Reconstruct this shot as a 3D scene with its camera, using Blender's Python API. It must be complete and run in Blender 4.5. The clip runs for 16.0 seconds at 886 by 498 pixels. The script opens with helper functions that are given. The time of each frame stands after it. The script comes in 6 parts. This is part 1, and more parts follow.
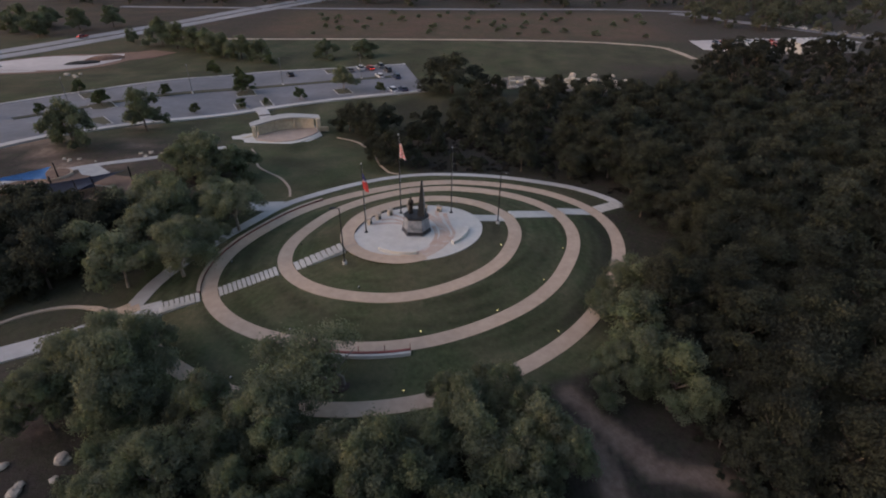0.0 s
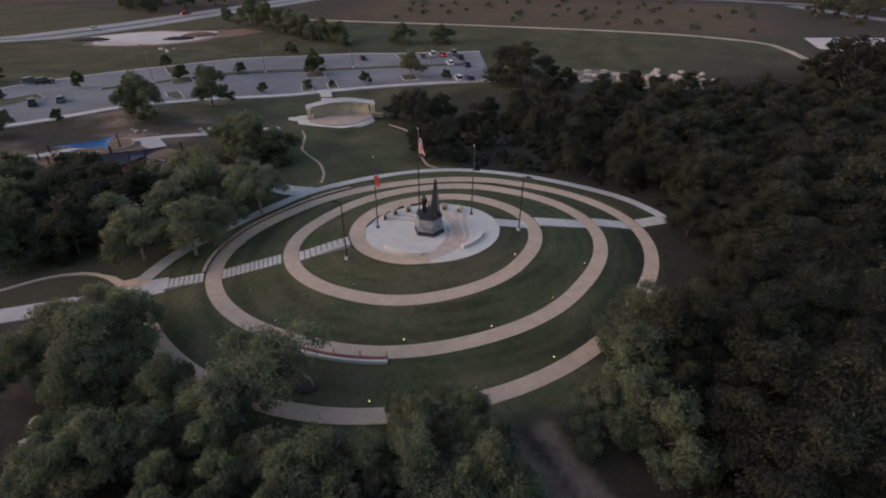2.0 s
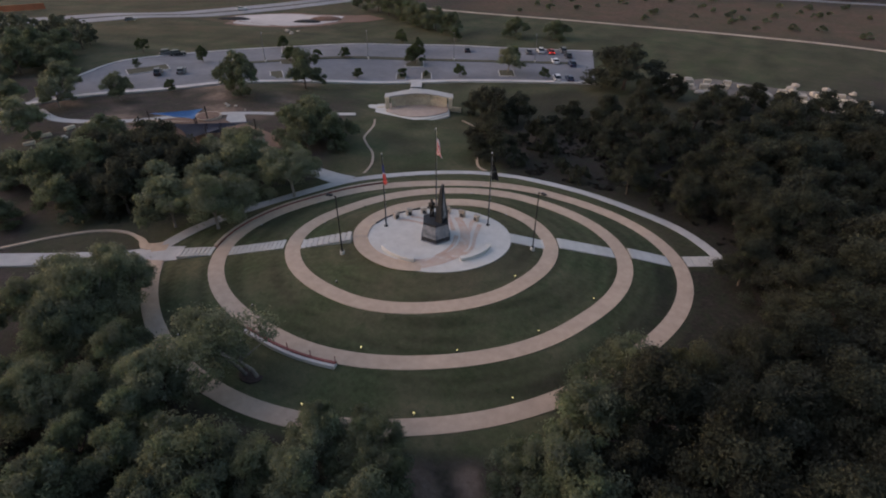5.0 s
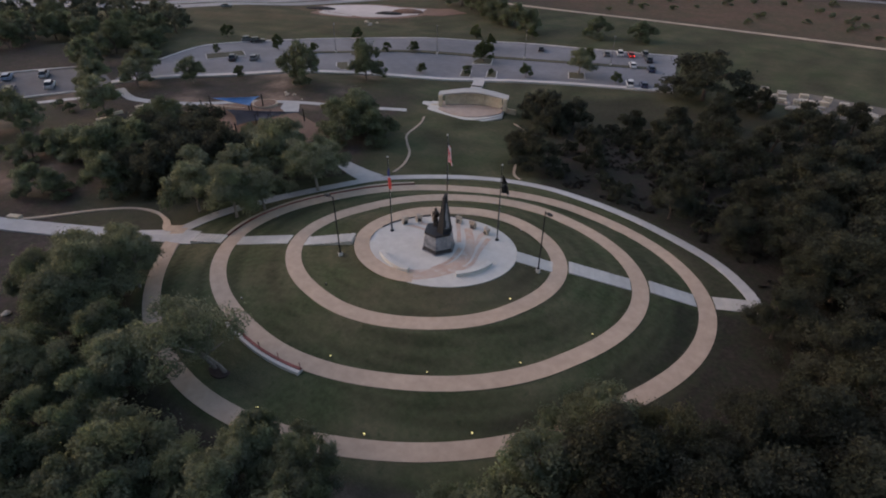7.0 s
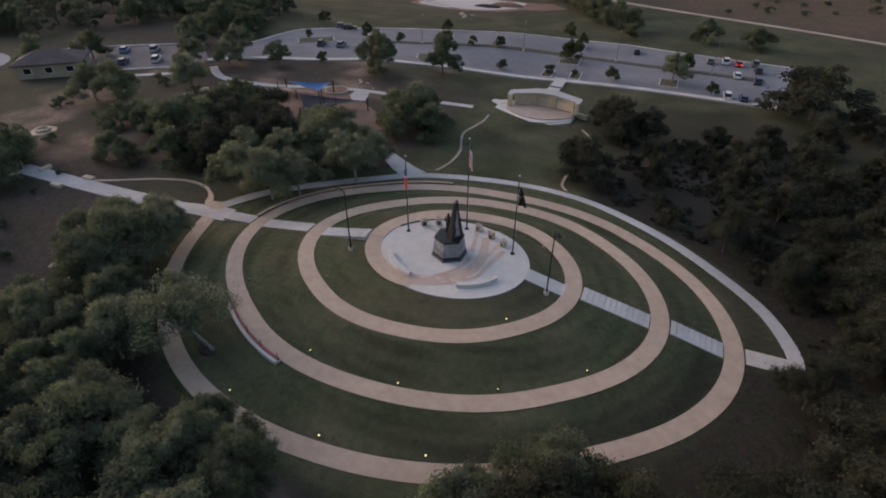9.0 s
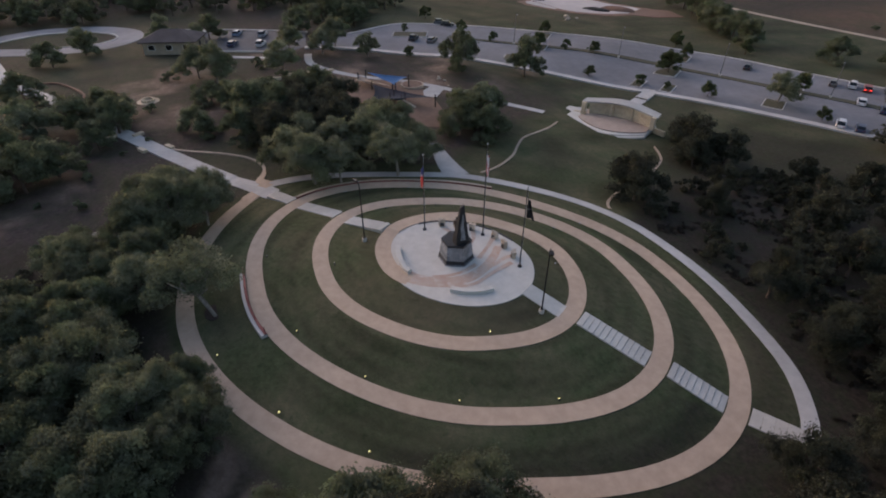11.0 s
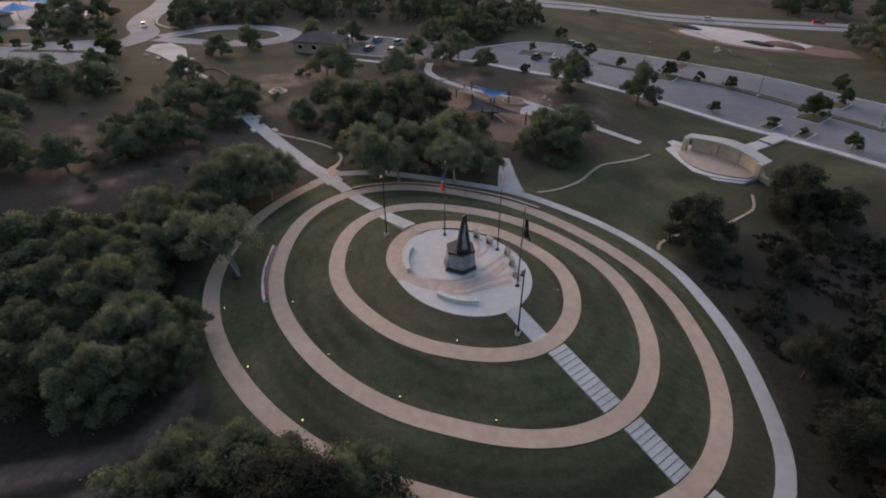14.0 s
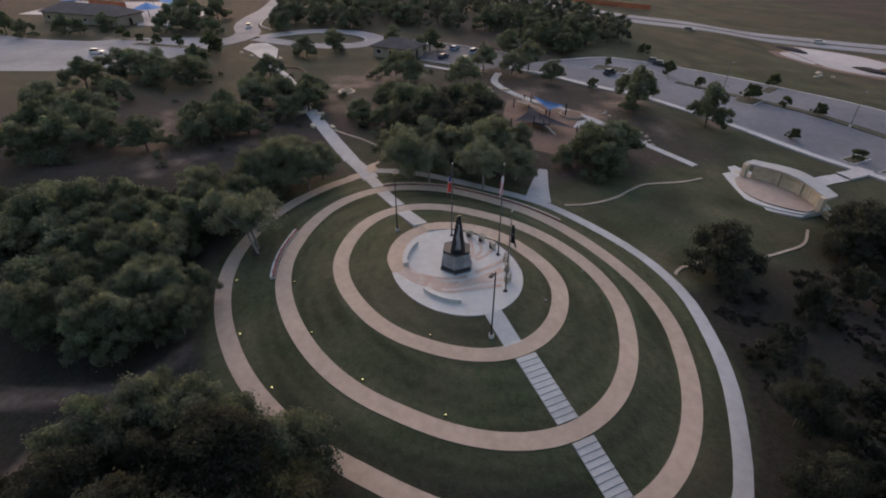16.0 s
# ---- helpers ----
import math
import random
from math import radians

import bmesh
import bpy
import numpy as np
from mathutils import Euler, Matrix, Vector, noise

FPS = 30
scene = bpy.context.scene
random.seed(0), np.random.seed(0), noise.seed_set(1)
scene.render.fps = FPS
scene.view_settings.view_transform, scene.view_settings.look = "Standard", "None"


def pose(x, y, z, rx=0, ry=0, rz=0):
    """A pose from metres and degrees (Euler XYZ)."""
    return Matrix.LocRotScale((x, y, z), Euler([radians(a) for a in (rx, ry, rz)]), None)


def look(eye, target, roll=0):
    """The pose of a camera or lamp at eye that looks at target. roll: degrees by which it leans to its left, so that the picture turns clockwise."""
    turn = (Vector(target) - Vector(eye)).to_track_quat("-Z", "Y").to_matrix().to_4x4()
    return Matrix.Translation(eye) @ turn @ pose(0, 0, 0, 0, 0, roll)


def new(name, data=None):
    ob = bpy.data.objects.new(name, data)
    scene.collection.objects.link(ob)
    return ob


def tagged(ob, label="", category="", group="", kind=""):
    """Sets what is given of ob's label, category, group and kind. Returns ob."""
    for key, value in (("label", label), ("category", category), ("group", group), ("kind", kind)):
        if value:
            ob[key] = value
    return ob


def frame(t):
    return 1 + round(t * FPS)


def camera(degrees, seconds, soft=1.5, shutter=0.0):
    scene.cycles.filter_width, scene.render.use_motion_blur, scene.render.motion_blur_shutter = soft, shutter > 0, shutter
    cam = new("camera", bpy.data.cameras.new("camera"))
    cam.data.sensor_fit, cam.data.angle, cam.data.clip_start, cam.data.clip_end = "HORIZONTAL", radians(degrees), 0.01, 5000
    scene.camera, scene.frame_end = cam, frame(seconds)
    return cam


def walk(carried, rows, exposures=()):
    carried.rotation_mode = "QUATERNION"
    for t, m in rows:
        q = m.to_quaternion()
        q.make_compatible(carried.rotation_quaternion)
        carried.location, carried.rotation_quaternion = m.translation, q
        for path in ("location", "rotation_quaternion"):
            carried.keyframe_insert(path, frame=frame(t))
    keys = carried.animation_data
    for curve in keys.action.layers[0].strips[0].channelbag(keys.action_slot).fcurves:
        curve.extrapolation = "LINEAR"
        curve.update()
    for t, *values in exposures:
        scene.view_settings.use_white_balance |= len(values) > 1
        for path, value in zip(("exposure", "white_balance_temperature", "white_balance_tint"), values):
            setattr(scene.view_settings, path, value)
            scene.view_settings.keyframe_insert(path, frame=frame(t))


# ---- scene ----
cam = camera(80.2, 16.0, soft=1.95)
METRES, EYE, TILT, LEAN, TURN = 70.58, 31.0, -2.6, -0.4, 0.0
ROWS = [
    (0.0, 0.0, 0.0, 0.0, 0.09, -29.01, -0.15),
    (0.5, 0.0268, 0.0155, 0.0005, 2.69, -29.39, -0.23),
    (1.0, 0.0531, 0.031, 0.0007, 5.45, -29.79, -0.4),
    (1.5, 0.0809, 0.0462, 0.0006, 8.13, -30.15, -0.47),
    (2.0, 0.1092, 0.0606, 0.0006, 10.5, -30.45, -0.51),
    (2.5, 0.1372, 0.0748, 0.0002, 13.07, -30.66, -0.64),
    (3.0, 0.1647, 0.0897, -0.0005, 16.01, -30.86, -0.78),
    (3.5, 0.1915, 0.1061, -0.0006, 18.76, -31.01, -0.85),
    (4.0, 0.2182, 0.1233, -0.001, 21.28, -31.12, -0.89),
    (6.5, 0.3231, 0.2381, 0.0034, 33.57, -31.97, -1.22),
    (7.0, 0.3414, 0.2628, 0.0053, 36.47, -32.21, -1.32),
    (7.5, 0.3592, 0.288, 0.0071, 39.4, -32.48, -1.43),
    (8.0, 0.3752, 0.3141, 0.0081, 42.57, -32.75, -1.55),
    (8.5, 0.3902, 0.3402, 0.0091, 45.62, -33.01, -1.66),
    (9.0, 0.405, 0.3666, 0.0099, 48.72, -33.29, -1.77),
    (11.5, 0.4893, 0.5014, 0.0182, 65.1, -33.83, -2.26),
    (12.0, 0.5061, 0.5274, 0.0186, 68.28, -33.58, -2.33),
    (12.5, 0.5211, 0.5541, 0.0187, 71.35, -33.35, -2.4),
    (13.0, 0.5347, 0.5821, 0.0189, 74.22, -33.19, -2.46),
    (13.5, 0.5437, 0.6115, 0.019, 77.05, -33.0, -2.52),
    (14.0, 0.5516, 0.6414, 0.0206, 80.07, -32.93, -2.66),
    (14.5, 0.5595, 0.6724, 0.0209, 83.1, -32.78, -2.69),
    (15.0, 0.5679, 0.7031, 0.0219, 85.98, -32.7, -2.74),
    (15.5, 0.577, 0.7334, 0.0229, 88.67, -32.54, -2.78),
    (16.0, 0.5862, 0.7635, 0.0234, 91.2, -32.35, -2.82),
]
walk(cam, [(t, pose(0, 0, EYE, TILT, LEAN, TURN) @ pose(METRES * x, METRES * y, METRES * z, 90 + pitch, roll, yaw)) for t, x, y, z, yaw, pitch, roll in ROWS],
     [(0.0, 0.57, 6250, 27.0), (16.0, 0.62, 6250, 27.0)])

# ---- world, sun, exposure ----
SUN_EL, SUN_AZ = 14.0, 250.0
world = bpy.data.worlds.new("dusk_sky")
scene.world = world
world.use_nodes = True
wn = world.node_tree
sky = wn.nodes.new("ShaderNodeTexSky")
sky.sky_type, sky.sun_disc = "NISHITA", False
sky.sun_elevation, sky.sun_rotation = radians(SUN_EL), radians(SUN_AZ)
sky.dust_density, sky.air_density, sky.ozone_density = 3.0, 1.6, 2.0
wn.links.new(sky.outputs[0], wn.nodes["Background"].inputs[0])
wn.nodes["Background"].inputs[1].default_value = 0.14
sun = new("sun", bpy.data.lights.new("sun", "SUN"))
sun.data.energy, sun.data.angle, sun.data.color = 0.6, radians(60), (1.0, 0.88, 0.82)
sun.matrix_world = look((0, 0, 0), (-math.sin(radians(SUN_AZ)) * math.cos(radians(35)), -math.cos(radians(SUN_AZ)) * math.cos(radians(35)), -math.sin(radians(35))))


# ---- materials ----
def mat(name, base, second=None, scale=1.0, rough=0.85, bump=0.0, fine=None, island=0.0, metal=0.0, mix=(0.35, 0.65), coarse=0.12, tint=None, blotch=(0.78, 1.15)):
    """Two-scale noise between two base colours, fine relief, and a variation from piece to piece."""
    m = bpy.data.materials.new(name)
    m.use_nodes = True
    nt = m.node_tree
    n, l = nt.nodes, nt.links
    p = n["Principled BSDF"]
    p.inputs["Roughness"].default_value, p.inputs["Metallic"].default_value = rough, metal
    second = second or tuple(c * 0.75 for c in base)
    tc = n.new("ShaderNodeNewGeometry")
    n1 = n.new("ShaderNodeTexNoise")
    n1.inputs["Scale"].default_value, n1.inputs["Detail"].default_value = scale, 6
    n1.inputs["Roughness"].default_value = 0.65
    l.new(tc.outputs["Position"], n1.inputs["Vector"])
    r1 = n.new("ShaderNodeValToRGB")
    r1.color_ramp.elements[0].position, r1.color_ramp.elements[1].position = mix
    r1.color_ramp.elements[0].color, r1.color_ramp.elements[1].color = (*second, 1), (*base, 1)
    l.new(n1.outputs[0], r1.inputs[0])
    n2 = n.new("ShaderNodeTexNoise")
    n2.inputs["Scale"].default_value, n2.inputs["Detail"].default_value = scale * coarse, 3
    l.new(tc.outputs["Position"], n2.inputs["Vector"])
    mr = n.new("ShaderNodeMapRange")
    mr.inputs[1].default_value, mr.inputs[2].default_value = 0.3, 0.7
    mr.inputs[3].default_value, mr.inputs[4].default_value = blotch
    l.new(n2.outputs[0], mr.inputs[0])
    mul = n.new("ShaderNodeMix")
    mul.data_type, mul.blend_type = "RGBA", "MULTIPLY"
    mul.inputs[0].default_value = 1.0
    l.new(r1.outputs[0], mul.inputs[6])
    l.new(mr.outputs[0], mul.inputs[7])
    out = mul.outputs[2]
    if tint:
        n3 = n.new("ShaderNodeTexNoise")
        n3.inputs["Scale"].default_value, n3.inputs["Detail"].default_value = tint[1], 5
        l.new(tc.outputs["Position"], n3.inputs["Vector"])
        r3 = n.new("ShaderNodeMapRange")
        r3.inputs[1].default_value, r3.inputs[2].default_value = tint[2], tint[3]
        l.new(n3.outputs[0], r3.inputs[0])
        mx = n.new("ShaderNodeMix")
        mx.data_type = "RGBA"
        l.new(r3.outputs[0], mx.inputs[0])
        l.new(out, mx.inputs[6])
        mx.inputs[7].default_value = (*tint[0], 1)
        out = mx.outputs[2]
    if island:
        hs = n.new("ShaderNodeHueSaturation")
        add = n.new("ShaderNodeMath")
        add.operation = "ADD"
        oi = n.new("ShaderNodeObjectInfo")
        l.new(tc.outputs["Random Per Island"], add.inputs[0])
        l.new(oi.outputs["Random"], add.inputs[1])
        mi = n.new("ShaderNodeMapRange")
        mi.inputs[2].default_value = 2.0
        mi.inputs[3].default_value, mi.inputs[4].default_value = 1 - island, 1 + island
        l.new(add.outputs[0], mi.inputs[0])
        mh = n.new("ShaderNodeMapRange")
        mh.inputs[3].default_value, mh.inputs[4].default_value = 0.5 - 0.05 * island, 0.5 + 0.05 * island
        l.new(oi.outputs["Random"], mh.inputs[0])
        l.new(mh.outputs[0], hs.inputs["Hue"])
        l.new(mi.outputs[0], hs.inputs["Value"])
        l.new(out, hs.inputs["Color"])
        out = hs.outputs[0]
    l.new(out, p.inputs["Base Color"])
    if bump:
        nb = n.new("ShaderNodeTexNoise")
        nb.inputs["Scale"].default_value, nb.inputs["Detail"].default_value = fine or scale * 6, 4
        l.new(tc.outputs["Position"], nb.inputs["Vector"])
        b = n.new("ShaderNodeBump")
        b.inputs["Strength"].default_value, b.inputs["Distance"].default_value = bump, 0.05
        l.new(nb.outputs[0], b.inputs["Height"])
        l.new(b.outputs[0], p.inputs["Normal"])
    return m


def lamp_mat(name, colour, strength):
    m = bpy.data.materials.new(name)
    m.use_nodes = True
    p = m.node_tree.nodes["Principled BSDF"]
    p.inputs["Base Color"].default_value = (*colour, 1)
    p.inputs["Emission Color"].default_value = (*colour, 1)
    p.inputs["Emission Strength"].default_value = strength
    return m


M_TAN = mat("tan_concrete", (0.475, 0.37, 0.275), (0.4, 0.308, 0.228), 1.2, 0.9, 0.15, 30, island=0.06, blotch=(0.93, 1.06))
M_WHITE = mat("pale_concrete", (0.56, 0.545, 0.505), (0.49, 0.477, 0.44), 1.0, 0.88, 0.15, 30, island=0.05, blotch=(0.9, 1.06))
M_STEP = mat("step_concrete", (0.54, 0.515, 0.465), (0.46, 0.44, 0.4), 1.2, 0.88, 0.12, 30, island=0.08)
M_ROADC = mat("light_asphalt", (0.185, 0.186, 0.198), (0.155, 0.156, 0.168), 0.8, 0.92, 0.1, 40)
M_ROADL = mat("pale_asphalt", (0.27, 0.27, 0.28), (0.225, 0.225, 0.235), 0.8, 0.92, 0.1, 40)
M_ASPH = mat("asphalt", (0.12, 0.12, 0.125), (0.095, 0.095, 0.1), 0.9, 0.92, 0.1, 40)
M_KERB = mat("kerb_concrete", (0.52, 0.5, 0.48), (0.43, 0.41, 0.39), 1.5, 0.9)
M_BARK = mat("bark", (0.13, 0.1, 0.08), (0.07, 0.055, 0.045), 4, 0.95, 0.6, 14)


def foliage(name, base, second, thin=0.52):
    """Leaves: a matt surface that lets part of the light through."""
    m = mat(name, base, second, 0.9, 0.85, island=0.07)
    n, l = m.node_tree.nodes, m.node_tree.links
    p, out = n["Principled BSDF"], n["Material Output"]
    p.inputs["Specular IOR Level"].default_value = 0.12
    at = n.new("ShaderNodeAttribute")
    at.attribute_name = "clump"
    sep = n.new("ShaderNodeSeparateColor")
    l.new(at.outputs["Color"], sep.inputs[0])
    hs = n.new("ShaderNodeHueSaturation")
    for k, (lo, hi), slot in ((0, (0.74, 1.32), "Value"), (1, (0.485, 0.523), "Hue"), (2, (0.72, 1.08), "Saturation")):
        mr = n.new("ShaderNodeMapRange")
        mr.inputs[3].default_value, mr.inputs[4].default_value = lo, hi
        l.new(sep.outputs[k], mr.inputs[0])
        l.new(mr.outputs[0], hs.inputs[slot])
    l.new(p.inputs["Base Color"].links[0].from_socket, hs.inputs["Color"])
    l.new(hs.outputs[0], p.inputs["Base Color"])
    t = n.new("ShaderNodeBsdfTranslucent")
    l.new(hs.outputs[0], t.inputs[0])
    x = n.new("ShaderNodeMixShader")
    x.inputs[0].default_value = thin
    l.new(p.outputs[0], x.inputs[1])
    l.new(t.outputs[0], x.inputs[2])
    l.new(x.outputs[0], out.inputs[0])
    return m


M_CEDAR = foliage("juniper_foliage", (0.16, 0.187, 0.112), (0.118, 0.14, 0.084))
M_DARK = foliage("dark_woodland_foliage", (0.078, 0.084, 0.057), (0.054, 0.059, 0.04))
M_AUTUMN = foliage("yellowing_foliage", (0.115, 0.11, 0.06), (0.085, 0.084, 0.046))
M_OAKBARK = mat("pale_oak_bark", (0.27, 0.24, 0.21), (0.16, 0.14, 0.12), 4, 0.95, 0.5, 14)
M_OAK = foliage("live_oak_foliage", (0.2, 0.222, 0.134), (0.15, 0.168, 0.1))
M_GREEN = foliage("young_tree_foliage", (0.1, 0.125, 0.055), (0.07, 0.09, 0.04))
M_STONE = mat("limestone", (0.56, 0.47, 0.34), (0.47, 0.39, 0.28), 2.0, 0.9, 0.3, 12, island=0.16)
M_ROCK = mat("pale_boulder", (0.46, 0.4, 0.32), (0.33, 0.29, 0.24), 2.0, 0.92, 0.4, 8, island=0.15)
M_BLACKMETAL = mat("black_metal", (0.02, 0.02, 0.022), (0.014, 0.014, 0.016), 6, 0.45, metal=0.6)
M_RED = mat("red_rail_paint", (0.24, 0.06, 0.045), (0.17, 0.04, 0.035), 5, 0.6)
M_GRANITE = mat("polished_black_granite", (0.028, 0.03, 0.034), (0.017, 0.018, 0.021), 14, 0.5)
M_WALK = mat("grey_walk_concrete", (0.45, 0.445, 0.43), (0.385, 0.38, 0.37), 1.0, 0.88, 0.15, 30)
M_STONEWALL = mat("weathered_limestone_wall", (0.33, 0.28, 0.215), (0.26, 0.22, 0.17), 1.5, 0.9, 0.3, 8)
M_GRANITE.node_tree.nodes["Principled BSDF"].inputs["Specular IOR Level"].default_value = 0.3
M_PALESTONE = mat("pale_standing_stone", (0.52, 0.44, 0.35), (0.36, 0.3, 0.24), 2.0, 0.9, 0.3, 12)
M_GREYSTONE = mat("grey_granite", (0.24, 0.25, 0.275), (0.12, 0.13, 0.145), 1.6, 0.22, island=0.1)
M_BRONZE = mat("dark_bronze", (0.07, 0.055, 0.045), (0.035, 0.03, 0.026), 8, 0.45, metal=0.7)
M_LAMPGREY = mat("grey_lamp_metal", (0.16, 0.16, 0.165), (0.12, 0.12, 0.125), 6, 0.5, metal=0.4)
M_POLE = mat("dark_pole_metal", (0.06, 0.06, 0.065), (0.045, 0.045, 0.05), 6, 0.4, metal=0.7)
M_DARKSTONE = mat("dark_edging_stone", (0.06, 0.058, 0.058), (0.035, 0.034, 0.035), 4, 0.6)
M_INLAY = mat("stained_concrete", (0.45, 0.32, 0.25), (0.47, 0.39, 0.33), 0.9, 0.88, 0.12, 30, tint=((0.51, 0.46, 0.41), 1.3, 0.52, 0.75), blotch=(0.92, 1.06))
M_GLOW = lamp_mat("warm_lamp_glow", (0.95, 0.85, 0.3), 0.8)

# ---- the lie of the land ----
AX = radians(25.8)
CX, CY = -2.6, 54.4
DX, DY = math.cos(AX), math.sin(AX)
RADII = (5.0, 6.75, 8.4, 8.32, 8.54, 10.66, 12.11, 10.73, 10.64, 12.87, 15.73, 13.76, 13.99, 16.94, 20.15, 17.15, 16.49, 19.43, 23.76, 19.69, 18.41, 21.93, 26.54, 22.32, 22.2, 26.2, 31.0, 35.0)
PATH_W = 1.6


def spiral_radius(u):
    x = (u + 0.25) * 8
    i = min(max(int(math.floor(x)), 0), len(RADII) - 2)
    f = x - i
    g = [RADII[min(max(j, 0), len(RADII) - 1)] for j in (i - 1, i, i + 1, i + 2)]
    return (g[0] * (-0.5 * f + f * f - 0.5 * f ** 3) + g[1] * (1 - 2.5 * f * f + 1.5 * f ** 3)
            + g[2] * (0.5 * f + 2 * f * f - 1.5 * f ** 3) + g[3] * (-0.5 * f * f + 0.5 * f ** 3))


def axis_point(s, q):
    """A place on the plan from metres along the stair line and across it."""
    return CX + s * DX - q * DY, CY + s * DY + q * DX


def plaza_radius(a):
    """The plaza is an ellipse, longer along the stair line."""
    return 1 / math.hypot(math.cos(a) / 7.8, math.sin(a) / 6.35)


def spiral_place(u, off=0.0):
    a = math.pi - 2 * math.pi * u
    r = spiral_radius(u) + off
    return r * math.cos(a), r * math.sin(a)


def spiral_height(u, s, q):
    if u < 0:
        return 0.024
    return 0.024 - 1.32 * u + 0.082 * u * u - 0.0135 * q - 0.0155 * s


def smooth(a, b, v):
    v = min(max((v - a) / (b - a), 0.0), 1.0)
    return v * v * (3 - 2 * v)


def plain(x, y):
    """The land without the mound: it falls away to the north."""
    z = -2.95 - 4.25 * smooth(62, 128, y) + 0.5 * math.exp(-((x + 29.5) / 7) ** 2 - ((y - 48) / 10) ** 2)
    z += 1.6 * smooth(48, 74, -x) * smooth(80, 98, y) * (1 - smooth(140, 165, y))
    return z + 0.25 * noise.noise(Vector((x * 0.03, y * 0.03, 0.0))) * smooth(30, 60, math.hypot(x - CX, y - CY))


def height(x, y):
    dx, dy = x - CX, y - CY
    r = math.hypot(dx, dy)
    if r > 46:
        return plain(x, y)
    s, q = dx * DX + dy * DY, -dx * DY + dy * DX
    u = ((math.pi - math.atan2(q, s)) / (2 * math.pi)) % 1.0
    rp = plaza_radius(math.pi - 2 * math.pi * u)
    if r < rp:
        return 0.0
    pts = [(rp, 0.0)]
    for n in range(3):
        rr, h = spiral_radius(u + n), PATH_W / 2 + 0.12
        k = rr / max(r, 1.0)
        z = spiral_height(u + n, s * k, q * k)
        if rr - h > pts[-1][0]:
            pts.append((rr - h, z))
        pts.append((max(rr + h, pts[-1][0] + 0.01), z))
    b = plain(x, y)
    if r >= pts[-1][0]:
        v, k = r - pts[-1][0], 1 - smooth(0.0, 0.09, u)
        run = 7 + 5 * k
        return pts[-1][1] + (b - pts[-1][1]) * (smooth(0, run, v) * (1 - k) + k * min(v / run, 1.0))
    for (r0, z0), (r1, z1) in zip(pts, pts[1:]):
        if r <= r1:
            return z0 + (z1 - z0) * (r - r0) / max(r1 - r0, 1e-6)
    return b


# ---- mesh helpers ----
def link(name, bm, material, parent=None, label="", kind="", smooth_faces=False):
    me = bpy.data.meshes.new(name)
    if smooth_faces:
        for f in bm.faces:
            f.smooth = True
    bm.to_mesh(me)
    bm.free()
    for m in material if isinstance(material, (list, tuple)) else (material,):
        me.materials.append(m)
    ob = new(name, me)
    if parent:
        ob.parent = parent
    return tagged(ob, label, kind=kind)


def part(name, bm, material, parent, label=""):
    return link(name, bm, material, parent, label)


def piece(name, me, parent, m):
    ob = new(name, me)
    ob.parent, ob.matrix_basis = parent, m
    return ob


def empty(name, x, y, z, rz=0.0):
    e = new(name)
    e.matrix_basis = pose(x, y, z, 0, 0, rz)
    return e


def box(bm, x, y, z, sx, sy, sz, bevel=0.0, m=None):
    """A box whose base centre is at x, y, z."""
    r = bmesh.ops.create_cube(bm, size=1.0, matrix=(m or Matrix()) @ Matrix.Translation((x, y, z + sz / 2)) @ Matrix.Diagonal((sx, sy, sz, 1)))
    if bevel:
        es = list({e for v in r["verts"] for e in v.link_edges})
        bmesh.ops.bevel(bm, geom=es, offset=bevel, segments=2, affect="EDGES", profile=0.5)
    return r["verts"]


def rod(bm, p0, p1, r0, r1=None, sides=8):
    """A tapered round bar between two points."""
    r1 = r0 if r1 is None else r1
    p0, p1 = Vector(p0), Vector(p1)
    m = Matrix.Translation((p0 + p1) / 2) @ (p1 - p0).to_track_quat("Z", "Y").to_matrix().to_4x4()
    bmesh.ops.create_cone(bm, cap_ends=True, segments=sides, radius1=r0, radius2=r1, depth=(p1 - p0).length, matrix=m)


def curve_pts(keys, step=2.0):
    """Points along a smooth line through the keys."""
    k = [Vector((a, b)) for a, b in keys]
    out = []
    for i in range(len(k) - 1):
        p0, p1, p2, p3 = k[max(i - 1, 0)], k[i], k[i + 1], k[min(i + 2, len(k) - 1)]
        n = max(2, int((p2 - p1).length / step))
        for j in range(n):
            f = j / n
            out.append(p0 * (-0.5 * f + f * f - 0.5 * f ** 3) + p1 * (1 - 2.5 * f * f + 1.5 * f ** 3) + p2 * (0.5 * f + 2 * f * f - 1.5 * f ** 3) + p3 * (-0.5 * f * f + 0.5 * f ** 3))
    return out + [k[-1]]


